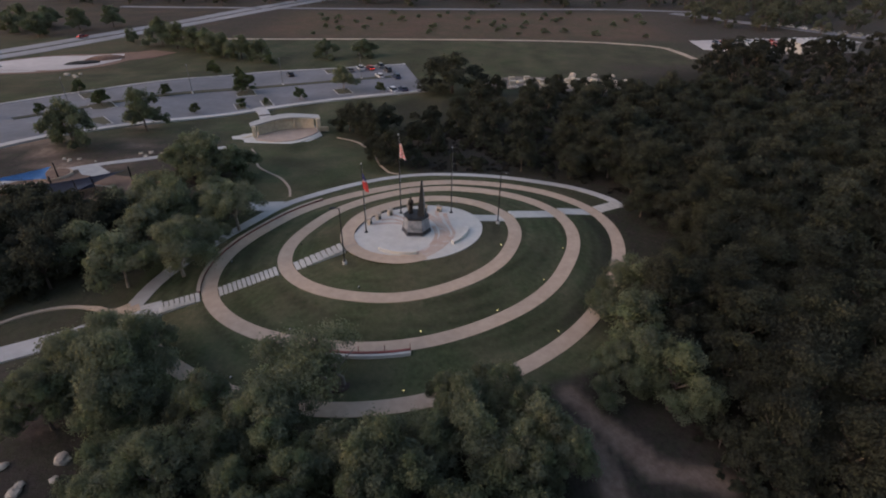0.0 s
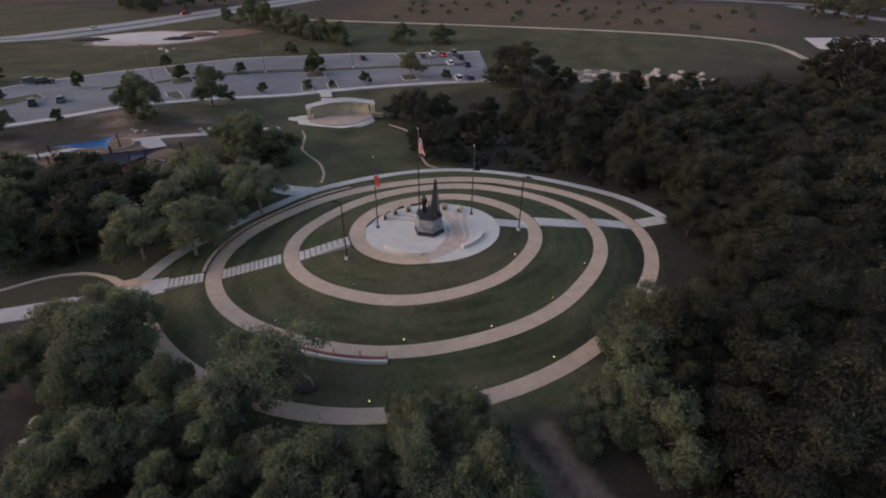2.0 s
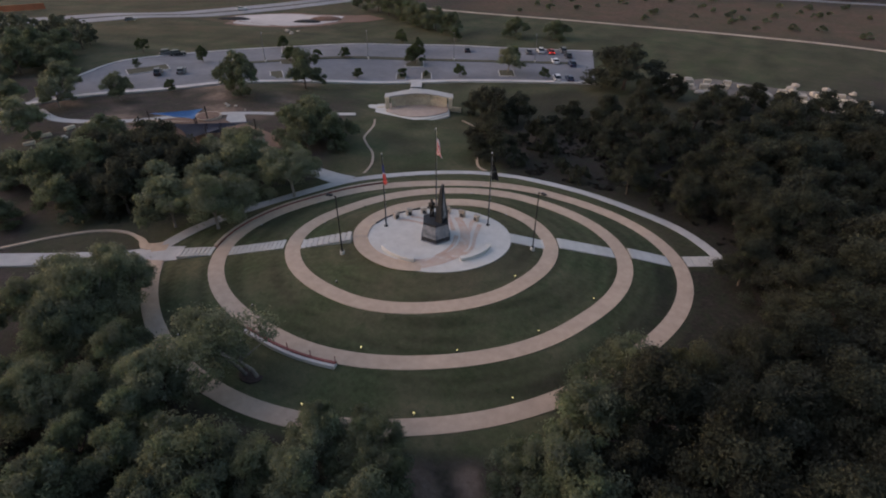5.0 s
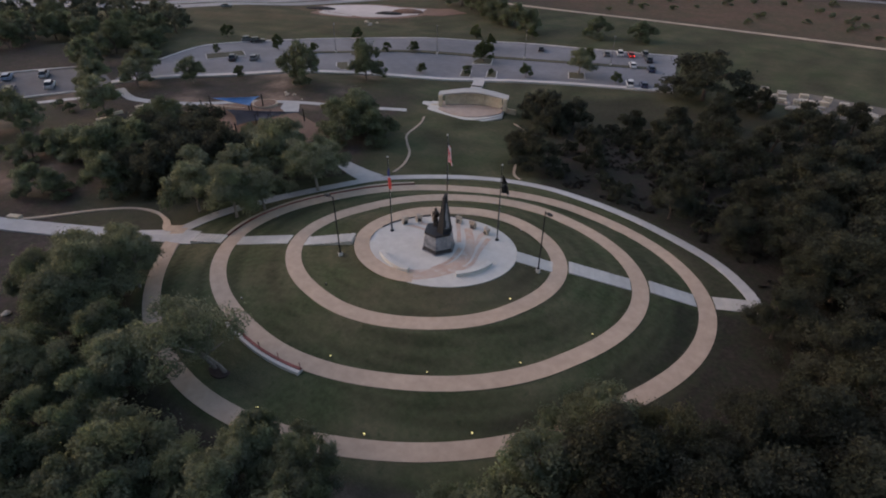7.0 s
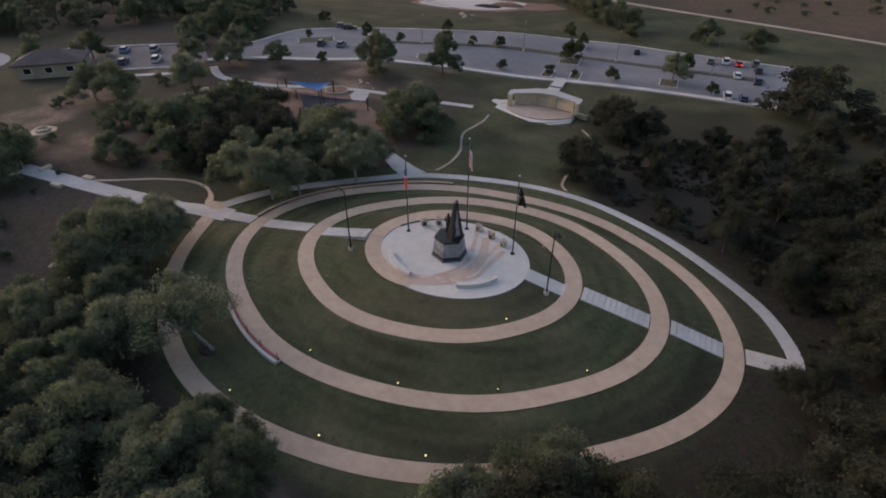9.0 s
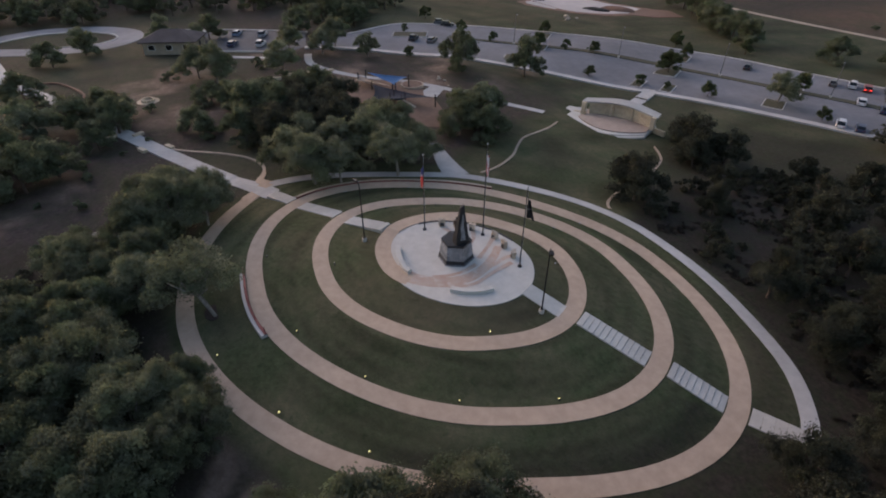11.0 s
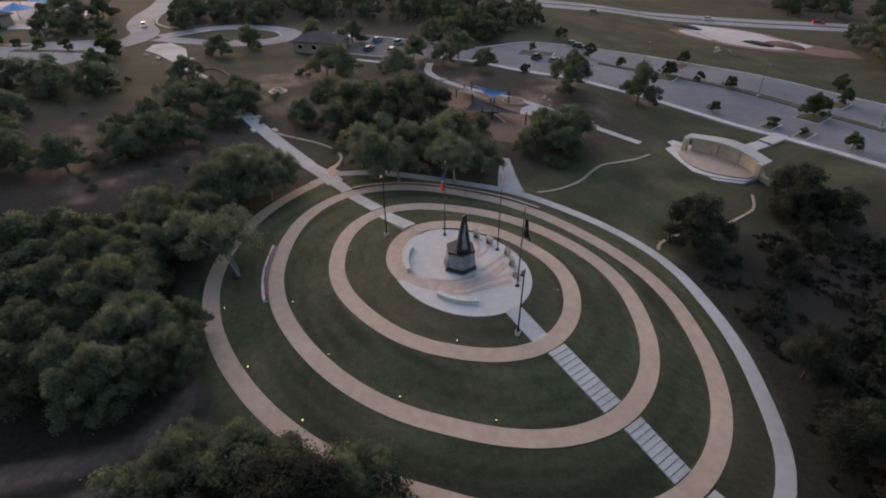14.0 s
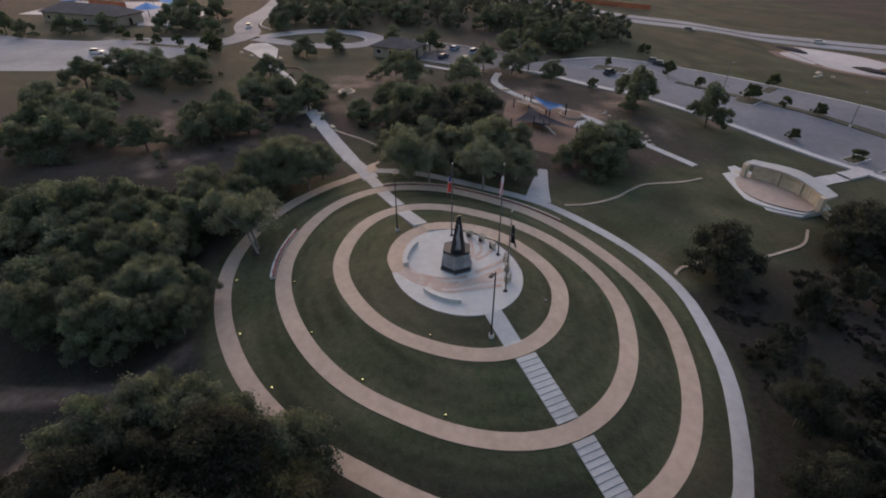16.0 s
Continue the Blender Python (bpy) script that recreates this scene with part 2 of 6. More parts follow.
def ribbon(bm, keys, width, lift=0.05, step=2.0, across=2, skirt=0.3, zf=None, shift=0.0):
    """A slab that follows the land along a line; width may be a number or a (start, end) pair."""
    zf = zf or height
    pts = curve_pts(keys, step)
    rows = []
    for i, p in enumerate(pts):
        d = (pts[min(i + 1, len(pts) - 1)] - pts[max(i - 1, 0)]).normalized()
        nrm = Vector((-d.y, d.x))
        w = width if not isinstance(width, tuple) else width[0] + (width[1] - width[0]) * i / (len(pts) - 1)
        row = []
        for j in range(across + 1):
            c = p + nrm * (shift + w * (j / across - 0.5))
            row.append((c.x, c.y, zf(c.x, c.y) + lift))
        row = [(row[0][0], row[0][1], row[0][2] - skirt)] + row + [(row[-1][0], row[-1][1], row[-1][2] - skirt)]
        rows.append([bm.verts.new(v) for v in row])
    for a, b in zip(rows, rows[1:]):
        for j in range(len(a) - 1):
            bm.faces.new((a[j + 1], a[j], b[j], b[j + 1]))
    return rows


def patch(bm, outline, lift=0.04, cell=4.0, zf=None, skirt=0.3):
    """A slab over an outline on the plan, following the land."""
    zf = zf or height
    vs = [bm.verts.new((x, y, 0)) for x, y in outline]
    f = bm.faces.new(vs)
    if f.normal.z < 0:
        f.normal_flip()
    bm.normal_update()
    xs, ys = [p[0] for p in outline], [p[1] for p in outline]
    for lo, hi, ax in ((min(xs), max(xs), 0), (min(ys), max(ys), 1)):
        c = lo + cell
        while c < hi:
            co, no = ((c, 0, 0), (1, 0, 0)) if ax == 0 else ((0, c, 0), (0, 1, 0))
            bmesh.ops.bisect_plane(bm, geom=bm.verts[:] + bm.edges[:] + bm.faces[:], plane_co=co, plane_no=no)
            c += cell
    for v in bm.verts:
        v.co.z = zf(v.co.x, v.co.y) + lift
    edge = [e for e in bm.edges if len(e.link_faces) == 1]
    r = bmesh.ops.extrude_edge_only(bm, edges=edge)
    for v in r["geom"]:
        if isinstance(v, bmesh.types.BMVert):
            v.co.z -= skirt
    bmesh.ops.recalc_face_normals(bm, faces=bm.faces[:])


def setting(name, bm, material, label, category):
    return tagged(link(name, bm, material), label, category, kind="structure")


# ---- ground: one sheet, fine round the mound, coarse to the horizon ----
def axis_steps(lo, hi, c):
    """Grid lines: close together near c, wider far away."""
    out, v = [c], c
    while v < hi:
        d = abs(v - c)
        v += 0.6 if d < 36 else 2.5 if d < 110 else 8 if d < 330 else 300
        out.append(v)
    v = c
    while v > lo:
        d = abs(v - c)
        v -= 0.6 if d < 36 else 2.5 if d < 110 else 8 if d < 330 else 300
        out.insert(0, v)
    return out


def walk_outer(x, y):
    """Distance in metres outside the kept lawn of the mound (negative within)."""
    dx, dy = x - CX, y - CY
    s, q = dx * DX + dy * DY, -dx * DY + dy * DX
    b = 23.5 if q > 0 else 24.5
    return (math.hypot(s / 31.5, q / b) - 1.0) * 26


TRAILS = ((5.7, 31.2, 8.8, 29.4), (8.8, 29.4, 11.2, 27.3), (11.2, 27.3, 12.1, 24.7), (12.1, 24.7, 13, 17), (11.0, 31.6, 12.9, 28.8), (12.9, 28.8, 15.9, 24.5), (15.9, 24.5, 20.5, 23.4), (23.6, 55.7, 29.6, 55.4), (57, 65.5, 54, 57.5), (-34, 10, -44, 20), (-30, 8, -60, -2))


def cover(x, y):
    """How far the ground is mown lawn, dry field, bare soil."""
    n = noise.noise(Vector((x * 0.09, y * 0.09, 4.0))) * 0.5 + noise.noise(Vector((x * 0.25, y * 0.25, 9.0))) * 0.3
    lawn = 1 - smooth(-0.1, 1.2, walk_outer(x, y) + n)
    bowl = (1 - smooth(12.5, 17, abs((x + 22) * 0.92 + (y - 88) * 0.4) + 2 * n)) * smooth(62, 66, y) * (1 - smooth(112, 118, y))
    west = 1 - smooth(9, 12, math.hypot(x + 41, y - 44) + n)
    lawn = max(lawn, 0.92 * bowl, 0.5 * west)
    strip = smooth(100, 122, y - 0.25 * x) * (1 - smooth(214, 220, y)) * (1 - smooth(30, 70, x))
    lawn = max(lawn, (0.8 + 0.35 * n) * strip, 0.62 * smooth(175, 180, y) * (1 - smooth(216, 219, y)) * smooth(-75, -50, x) * (1 - smooth(78, 100, x)))
    dry = smooth(219, 224, y + 3 * n) * (1 - smooth(290, 300, y)) * smooth(-90, -60, x) * (1 - smooth(70, 110, x - 0.2 * (y - 220)))
    dry = max(dry, (0.16 + 0.5 * n) * (1 - smooth(9.5, 12.5, math.hypot(x - CX, y - CY))))
    far_west = smooth(80, 110, -x) * smooth(150, 190, y - x * 0.3)
    dry = max(dry, 0.6 * smooth(0.1, 0.6, n + 0.3) * far_west)
    bare = smooth(0.15, 0.5, n) * smooth(40, 60, -x) * (1 - smooth(110, 130, -x)) * smooth(20, 40, y) * (1 - smooth(110, 125, y))
    bare = max(bare, smooth(0.0, 0.35, n + 0.1) * smooth(50, 58, -x) * (1 - smooth(80, 90, -x)) * smooth(58, 66, y) * (1 - smooth(92, 100, y)))
    scrubland = smooth(62, 76, -x) * (1 - smooth(46, 60, y)) * (1 - smooth(150, 170, -x))
    lawn = max(lawn, (0.5 + 0.6 * n) * scrubland)
    bare = max(bare, smooth(-0.1, 0.3, n) * (1 - smooth(13, 21, math.hypot(x + 77, y - 40))))
    for ax, ay, bx, by in TRAILS:
        f = min(max(((x - ax) * (bx - ax) + (y - ay) * (by - ay)) / ((bx - ax) ** 2 + (by - ay) ** 2), 0.0), 1.0)
        d = math.hypot(x - ax - f * (bx - ax), y - ay - f * (by - ay))
        bare = max(bare, 0.7 * (1 - smooth(0.5, 1.5, d + n)) * smooth(0.0, 2.0, walk_outer(x, y)))
    return lawn, dry, bare


def litter_shade(x, y):
    """How far the ground is undergrowth and fallen leaves below the eastern and southern woods, with shade put into its
    dark colour.
    """
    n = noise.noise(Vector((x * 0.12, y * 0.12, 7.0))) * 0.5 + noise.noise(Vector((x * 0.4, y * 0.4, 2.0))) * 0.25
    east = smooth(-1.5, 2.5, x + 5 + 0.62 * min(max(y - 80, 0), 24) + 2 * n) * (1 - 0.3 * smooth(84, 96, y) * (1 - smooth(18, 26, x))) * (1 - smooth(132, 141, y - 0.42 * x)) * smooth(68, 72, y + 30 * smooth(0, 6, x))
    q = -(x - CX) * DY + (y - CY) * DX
    # the lawn strip beside the walk is darkened too, partly as painted shade
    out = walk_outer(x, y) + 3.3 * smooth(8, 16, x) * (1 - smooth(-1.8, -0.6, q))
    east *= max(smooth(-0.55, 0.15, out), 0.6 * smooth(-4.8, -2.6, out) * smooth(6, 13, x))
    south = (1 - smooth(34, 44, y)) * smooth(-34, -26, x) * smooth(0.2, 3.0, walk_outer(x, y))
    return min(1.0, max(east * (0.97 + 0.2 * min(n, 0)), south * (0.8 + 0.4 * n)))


def mow(x, y):
    """Mowing streaks that follow the spiral."""
    dx, dy = x - CX, y - CY
    s, q = dx * DX + dy * DY, -dx * DY + dy * DX
    r = math.hypot(s, q * 1.22)
    soft = 0.5 * noise.noise(Vector((x * 0.16, y * 0.16, 5.0)))
    k = smooth(-1.0, 1.0, walk_outer(x, y))
    return 0.5 + (1 - k) * (0.42 * noise.noise(Vector((r * 1.15, math.atan2(q, s) * 1.6, 3.0))) + 0.3 * soft) + k * soft


def ground_material():
    m = bpy.data.materials.new("park_ground")
    m.use_nodes = True
    n, l = m.node_tree.nodes, m.node_tree.links
    p = n["Principled BSDF"]
    p.inputs["Roughness"].default_value = 0.95
    p.inputs["Specular IOR Level"].default_value = 0.1
    geo = n.new("ShaderNodeNewGeometry")

    def noise_ramp(scale, a, b, lo=0.35, hi=0.65, detail=7):
        t = n.new("ShaderNodeTexNoise")
        t.inputs["Scale"].default_value, t.inputs["Detail"].default_value, t.inputs["Roughness"].default_value = scale, detail, 0.7
        l.new(geo.outputs["Position"], t.inputs["Vector"])
        r = n.new("ShaderNodeValToRGB")
        r.color_ramp.elements[0].position, r.color_ramp.elements[1].position = lo, hi
        r.color_ramp.elements[0].color, r.color_ramp.elements[1].color = (*a, 1), (*b, 1)
        l.new(t.outputs[0], r.inputs[0])
        return r.outputs[0]

    def blend(f, a, b, kind="MIX"):
        x = n.new("ShaderNodeMix")
        x.data_type, x.blend_type = "RGBA", kind
        if isinstance(f, float):
            x.inputs[0].default_value = f
        else:
            l.new(f, x.inputs[0])
        l.new(a, x.inputs[6])
        l.new(b, x.inputs[7])
        return x.outputs[2]

    scrub = blend(noise_ramp(0.5, (0, 0, 0), (1, 1, 1), 0.4, 0.6), noise_ramp(1.5, (0.048, 0.036, 0.033), (0.088, 0.068, 0.061)), noise_ramp(1.8, (0.038, 0.038, 0.026), (0.066, 0.062, 0.043)))
    lawn = blend(noise_ramp(0.16, (0, 0, 0), (1, 1, 1), 0.36, 0.62), noise_ramp(2.2, (0.038, 0.05, 0.024), (0.066, 0.08, 0.039)), noise_ramp(1.4, (0.07, 0.07, 0.04), (0.104, 0.098, 0.058)))
    dry = blend(noise_ramp(0.09, (0, 0, 0), (1, 1, 1), 0.4, 0.6), noise_ramp(0.6, (0.085, 0.058, 0.042), (0.145, 0.095, 0.068)), noise_ramp(0.8, (0.065, 0.058, 0.038), (0.11, 0.086, 0.056)))
    bare = noise_ramp(0.8, (0.15, 0.105, 0.08), (0.27, 0.2, 0.155))
    at = n.new("ShaderNodeAttribute")
    at.attribute_name = "cover"
    sep = n.new("ShaderNodeSeparateColor")
    l.new(at.outputs["Color"], sep.inputs[0])
    ms = n.new("ShaderNodeMapRange")
    ms.inputs[1].default_value, ms.inputs[2].default_value = 0.25, 0.75
    ms.inputs[3].default_value, ms.inputs[4].default_value = 0.66, 1.26
    l.new(at.outputs["Alpha"], ms.inputs[0])
    lawn = blend(noise_ramp(0.9, (0, 0, 0), (0.75, 0.75, 0.75), 0.56, 0.68), lawn, noise_ramp(3.0, (0.03, 0.043, 0.02), (0.05, 0.066, 0.03)))
    lawn = blend(1.0, lawn, ms.outputs[0], "MULTIPLY")
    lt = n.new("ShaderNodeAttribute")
    lt.attribute_name = "litter_shade"
    # soil and low growth, with the shade between the shrubs in the colours
    shaded_brush = blend(noise_ramp(0.7, (0, 0, 0), (1, 1, 1), 0.42, 0.62), noise_ramp(2.2, (0.02, 0.017, 0.014), (0.046, 0.038, 0.033)), noise_ramp(2.6, (0.019, 0.022, 0.014), (0.038, 0.042, 0.027)))
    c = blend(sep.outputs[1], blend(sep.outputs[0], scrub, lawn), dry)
    c = blend(sep.outputs[2], blend(lt.outputs["Fac"], c, shaded_brush), bare)
    l.new(c, p.inputs["Base Color"])
    nb = n.new("ShaderNodeTexNoise")
    nb.inputs["Scale"].default_value, nb.inputs["Detail"].default_value = 5.0, 6
    l.new(geo.outputs["Position"], nb.inputs["Vector"])
    b = n.new("ShaderNodeBump")
    b.inputs["Strength"].default_value, b.inputs["Distance"].default_value = 0.6, 0.12
    l.new(nb.outputs[0], b.inputs["Height"])
    l.new(b.outputs[0], p.inputs["Normal"])
    return m


def build_ground():
    xs, ys = axis_steps(-2400, 2400, CX), axis_steps(-2400, 2600, CY)
    verts = [(x, y, height(x, y)) for y in ys for x in xs]
    w = len(xs)
    faces = [(j * w + i, j * w + i + 1, (j + 1) * w + i + 1, (j + 1) * w + i) for j in range(len(ys) - 1) for i in range(w - 1)]
    me = bpy.data.meshes.new("ground")
    me.from_pydata(verts, [], faces)
    col = me.color_attributes.new("cover", "FLOAT_COLOR", "POINT")
    data = []
    for v in verts:
        data.extend((*cover(v[0], v[1]), mow(v[0], v[1])))
    col.data.foreach_set("color", data)
    low = me.attributes.new("litter_shade", "FLOAT", "POINT")
    low.data.foreach_set("value", [litter_shade(v[0], v[1]) if math.hypot(v[0], v[1] - 60) < 140 else 0.0 for v in verts])
    me.polygons.foreach_set("use_smooth", [True] * len(faces))
    me.materials.append(ground_material())
    tagged(new("ground", me), "grassy park ground with mown lawn, scrub soil and dry field", "ground", kind="structure")


build_ground()

# ---- the mound: spiral path, plaza, stairs ----
PATH_LIFT = 0.05


def build_spiral():
    bm = bmesh.new()
    rows = []
    n = 440
    for i in range(n + 1):
        u = -0.2 + 3.198 * i / n
        row = []
        for off in (-1.0, -1.0, -0.33, 0.33, 1.0, 1.0):
            s0, q0 = spiral_place(u)
            s1, q1 = spiral_place(u + 0.004)
            t = Vector((s1 - s0, q1 - q0)).normalized()
            s, q = s0 - t.y * off * PATH_W / 2, q0 + t.x * off * PATH_W / 2
            x, y = axis_point(s, q)
            z = spiral_height(u, s0, q0)
            row.append(Vector((x, y, z + PATH_LIFT)))
        drop = 0.3 if u > 0.02 else 0.03
        row[0].z -= drop
        row[-1].z -= drop
        rows.append([bm.verts.new(v) for v in row])
    for a, b in zip(rows, rows[1:]):
        for j in range(5):
            bm.faces.new((a[j], a[j + 1], b[j + 1], b[j]))
    bmesh.ops.recalc_face_normals(bm, faces=bm.faces[:])
    setting("path_1", bm, M_TAN, "tan concrete spiral path winding down the grassy mound", "path")


build_spiral()


def disc(bm, cx, cy, r, z0, z1, n=96, sx=1.0):
    lo = [bm.verts.new((cx + r * math.cos(2 * math.pi * i / n), cy + r * sx * math.sin(2 * math.pi * i / n), z0)) for i in range(n)]
    hi = [bm.verts.new((v.co.x, v.co.y, z1)) for v in lo]
    bm.faces.new(hi)
    for i in range(n):
        bm.faces.new((lo[i], lo[(i + 1) % n], hi[(i + 1) % n], hi[i]))


def build_plaza():
    bm = bmesh.new()
    n = 120
    lo, hi, top = [], [], []
    for i in range(n):
        a = 2 * math.pi * i / n
        r = plaza_radius(a)
        x, y = axis_point(r * math.cos(a), r * math.sin(a))
        lo.append(bm.verts.new((x, y, -0.4)))
        hi.append(bm.verts.new((x, y, 0.05)))
        x, y = axis_point((r - 0.03) * math.cos(a), (r - 0.03) * math.sin(a))
        top.append(bm.verts.new((x, y, 0.062)))
    bm.faces.new(top)
    for i in range(n):
        j = (i + 1) % n
        bm.faces.new((lo[i], lo[j], hi[j], hi[i]))
        bm.faces.new((hi[i], hi[j], top[j], top[i]))
    setting("pavement_1", bm, M_WHITE, "oval pale concrete plaza on top of the mound", "plaza")
    # tan band that fills the room between plaza and path
    bm = bmesh.new()
    rows = []
    for i in range(91):
        u = 0.0 + 0.23 * i / 90
        a = math.pi - 2 * math.pi * u
        r0, r1 = plaza_radius(a) + 0.004, max(spiral_radius(u) - PATH_W / 2 + 0.05, plaza_radius(a) + 0.02)
        r0 = r0 + (r1 - r0 - 0.02) * smooth(0.12, 0.23, u)
        row = []
        for r in (r0, r1):
            x, y = axis_point(r * math.cos(a), r * math.sin(a))
            row.append(bm.verts.new((x, y, 0.046 + min(0.0, spiral_height(max(u, 0), r * math.cos(a), r * math.sin(a))) * min(max((r - plaza_radius(a)) / max(r1 - plaza_radius(a), 0.01), 0.0), 1.0))))
        rows.append(row)
    for p, q in zip(rows, rows[1:]):
        bm.faces.new((p[0], q[0], q[1], p[1]))
    bmesh.ops.recalc_face_normals(bm, faces=bm.faces[:])
    setting("path_5", bm, M_TAN, "tan concrete band round the back of the plaza", "path")
    # dark low edging behind the standing stones
    bm = bmesh.new()
    rows = []
    for i in range(61):
        a = math.pi - 2 * math.pi * (0.06 + 0.26 * i / 60)
        row = []
        for r, z in ((0.0, 0.03), (0.0, 0.17), (0.12, 0.17), (0.12, -0.15)):
            rr = plaza_radius(a) - 0.08 + r
            x, y = axis_point(rr * math.cos(a), rr * math.sin(a))
            row.append(bm.verts.new((x, y, z)))
        rows.append(row)
    for p, q in zip(rows, rows[1:]):
        for j in range(3):
            bm.faces.new((p[j], p[j + 1], q[j + 1], q[j]))
    for r in (rows[0], rows[-1]):
        bm.faces.new(r)
    bmesh.ops.recalc_face_normals(bm, faces=bm.faces[:])
    setting("kerb_3", bm, M_DARKSTONE, "low dark stone edging behind the standing stones", "kerb")


build_plaza()


def flat_strip(bm, keys, widths, z, step=0.3):
    """A thin inlay on level paving, with a width that changes along it."""
    pts = curve_pts(keys, step)
    rows = []
    for i, p in enumerate(pts):
        d = (pts[min(i + 1, len(pts) - 1)] - pts[max(i - 1, 0)]).normalized()
        f = i / (len(pts) - 1) * (len(widths) - 1)
        k = min(int(f), len(widths) - 2)
        w = widths[k] + (widths[k + 1] - widths[k]) * (f - k)
        rows.append([bm.verts.new((p.x - d.y * w * e, p.y + d.x * w * e, z)) for e in (-0.5, 0.5)])
    for a, b in zip(rows, rows[1:]):
        bm.faces.new((a[0], a[1], b[1], b[0]))
    bmesh.ops.recalc_face_normals(bm, faces=bm.faces[:])


bm = bmesh.new()
flat_strip(bm, [(-4.3, 48.35), (-3.0, 48.7), (-1.5, 49.6), (-0.1, 51.4), (0.45, 53.6), (-0.1, 55.9), (-1.4, 57.9), (-2.6, 59.1)], (1.7, 1.6, 1.5, 1.4, 1.25, 1.1, 0.9, 0.7), 0.069)
tagged(link("inlay", bm, M_INLAY), "tan stained concrete band swirling across the plaza", "inlay", kind="structure")
inlay_z = 0.072
for keys in ([(0.2, 54.6), (-0.1, 57.0), (-0.6, 58.8), (-0.4, 59.6)], [(0.1, 55.5), (-1.4, 57.6), (-2.2, 59.4)], [(-4.5, 55.9), (-5.8, 56.2), (-8.2, 55.9)], [(-4.3, 56.2), (-5.8, 57.1), (-7.4, 57.0)], [(-4.0, 56.4), (-4.9, 57.6), (-6.2, 58.3)], [(-1.7, 56.3), (-2.9, 58.0), (-4.0, 59.4)], [(-0.4, 50.6), (0.9, 52.0), (1.5, 53.9), (1.0, 55.8), (0.6, 57.6), (0.4, 58.8)], [(-1.2, 50.9), (-0.7, 52.4), (-0.6, 54.0), (-1.0, 55.6)]):
    bm = bmesh.new()
    flat_strip(bm, keys, (0.5, 0.38, 0.55), inlay_z)
    inlay_z += 0.003
    tagged(link("inlay", bm, M_INLAY), "tan stained concrete streak in the plaza", "inlay", kind="structure")

STEP_W = 1.65


def flight(name, s0, s1, n, riser=0.045, gap=0.014):
    """Steps down from s0 to s1 along the stair line."""
    x0, y0 = axis_point(s0, 0)
    x1, y1 = axis_point(s1, 0)
    z0, z1 = height(x0, y0) + PATH_LIFT, height(x1, y1) + PATH_LIFT
    side = 0.21 if s1 > s0 else 0.0
    e = tagged(empty(name, x0, y0, z0, 25.8 if s1 > s0 else 205.8), "pale concrete garden steps crossing the lawn", "stairs", "stair flights", "structure")
    run, rise = abs(s1 - s0) / n, (z1 - z0) / n
    bm = bmesh.new()
    box(bm, 0, side, -0.5, run + 0.01, STEP_W - 0.1 + 1.2 * side, 0.36)
    box(bm, gap / 2, side, -0.13, run - gap, STEP_W + 1.2 * side, 0.13, 0.015)
    slope = max(abs(rise) - riser, 0.0) / run
    for v in bm.verts:
        v.co.z += -slope * v.co.x
    me = bpy.data.meshes.new("step")
    bm.to_mesh(me)
    bm.free()
    me.materials.append(M_STEP)
    for i in range(n):
        piece("step", me, e, Matrix.Translation((run * (i + 0.5), 0, rise * i * n / max(n - 1, 1) * 0.94 + 0.012)))


H = PATH_W / 2 + 0.1
bm = bmesh.new()
ribbon(bm, [axis_point(7.7, 0), axis_point(8.7, 0), axis_point(spiral_radius(0.5) - 0.7, 0)], 1.7, 0.07, 0.4)
setting("path_9", bm, M_STEP, "short pale concrete ramp from the plaza to the spiral path", "path")
flight("stairs_2", spiral_radius(0.5) + H, spiral_radius(1.5) - H, 12)
flight("stairs_3", spiral_radius(1.5) + H, spiral_radius(2.5) - H, 9)
flight("stairs_4", spiral_radius(2.5) + H, 31.6, 5)
flight("stairs_5", -spiral_radius(0) - H, -spiral_radius(1) + H, 9, 0.15, 0.1)
flight("stairs_6", -spiral_radius(1) - H, -spiral_radius(2) + H, 13, 0.15, 0.1)
flight("stairs_7", -spiral_radius(2) - H, -28.6, 8, 0.15, 0.1)

bm = bmesh.new()
ribbon(bm, [(-31.2, 41.2), (-31.0, 44.6), (-30.3, 48.4), (-28.0, 54.4), (-24.9, 60.9), (-21.2, 67.0), (-12, 74.75), (-4.2, 78.15), (3.25, 78.5), (10.0, 77.65), (17.3, 75.3), (20.95, 73.45), (23.5, 71.2), (25.1, 69.2), (25.7, 67.4)], (1.75, 1.25), 0.06)
setting("path_2", bm, M_WALK, "pale concrete walk curving along the foot of the mound", "path")
bm = bmesh.new()
ribbon(bm, [axis_point(-28.4, 0.1), axis_point(-31.5, 0.25), (-36.2, 37.9)], 2.1, 0.085)
ribbon(bm, [(-36.0, 38.0), (-45.9, 32.9), (-59.5, 26.2), (-82.8, 15.2), (-91.7, 10.1), (-103, 4.4)], 2.4, 0.17, skirt=0.6)
setting("path_3", bm, M_WALK, "long straight pale concrete walk through the scrub", "path")
bm = bmesh.new()
ribbon(bm, [axis_point(-30.6, -2.4), axis_point(-31.0, -0.8), axis_point(-31.2, 1.0), axis_point(-31.3, 1.6)], 1.7, 0.105, 0.5)
setting("path_10", bm, M_TAN, "tan concrete crossing where the spiral path meets the walk", "path")
bm = bmesh.new()
ribbon(bm, [axis_point(-31.2, 1.5), (-33.1, 41.45), (-34.8, 42.3), (-36.4, 42.7)], (1.5, 0.4), 0.15, 0.6)
setting("path_11", bm, M_TAN, "tapering tan concrete strip between the walk and the grass bed", "path")
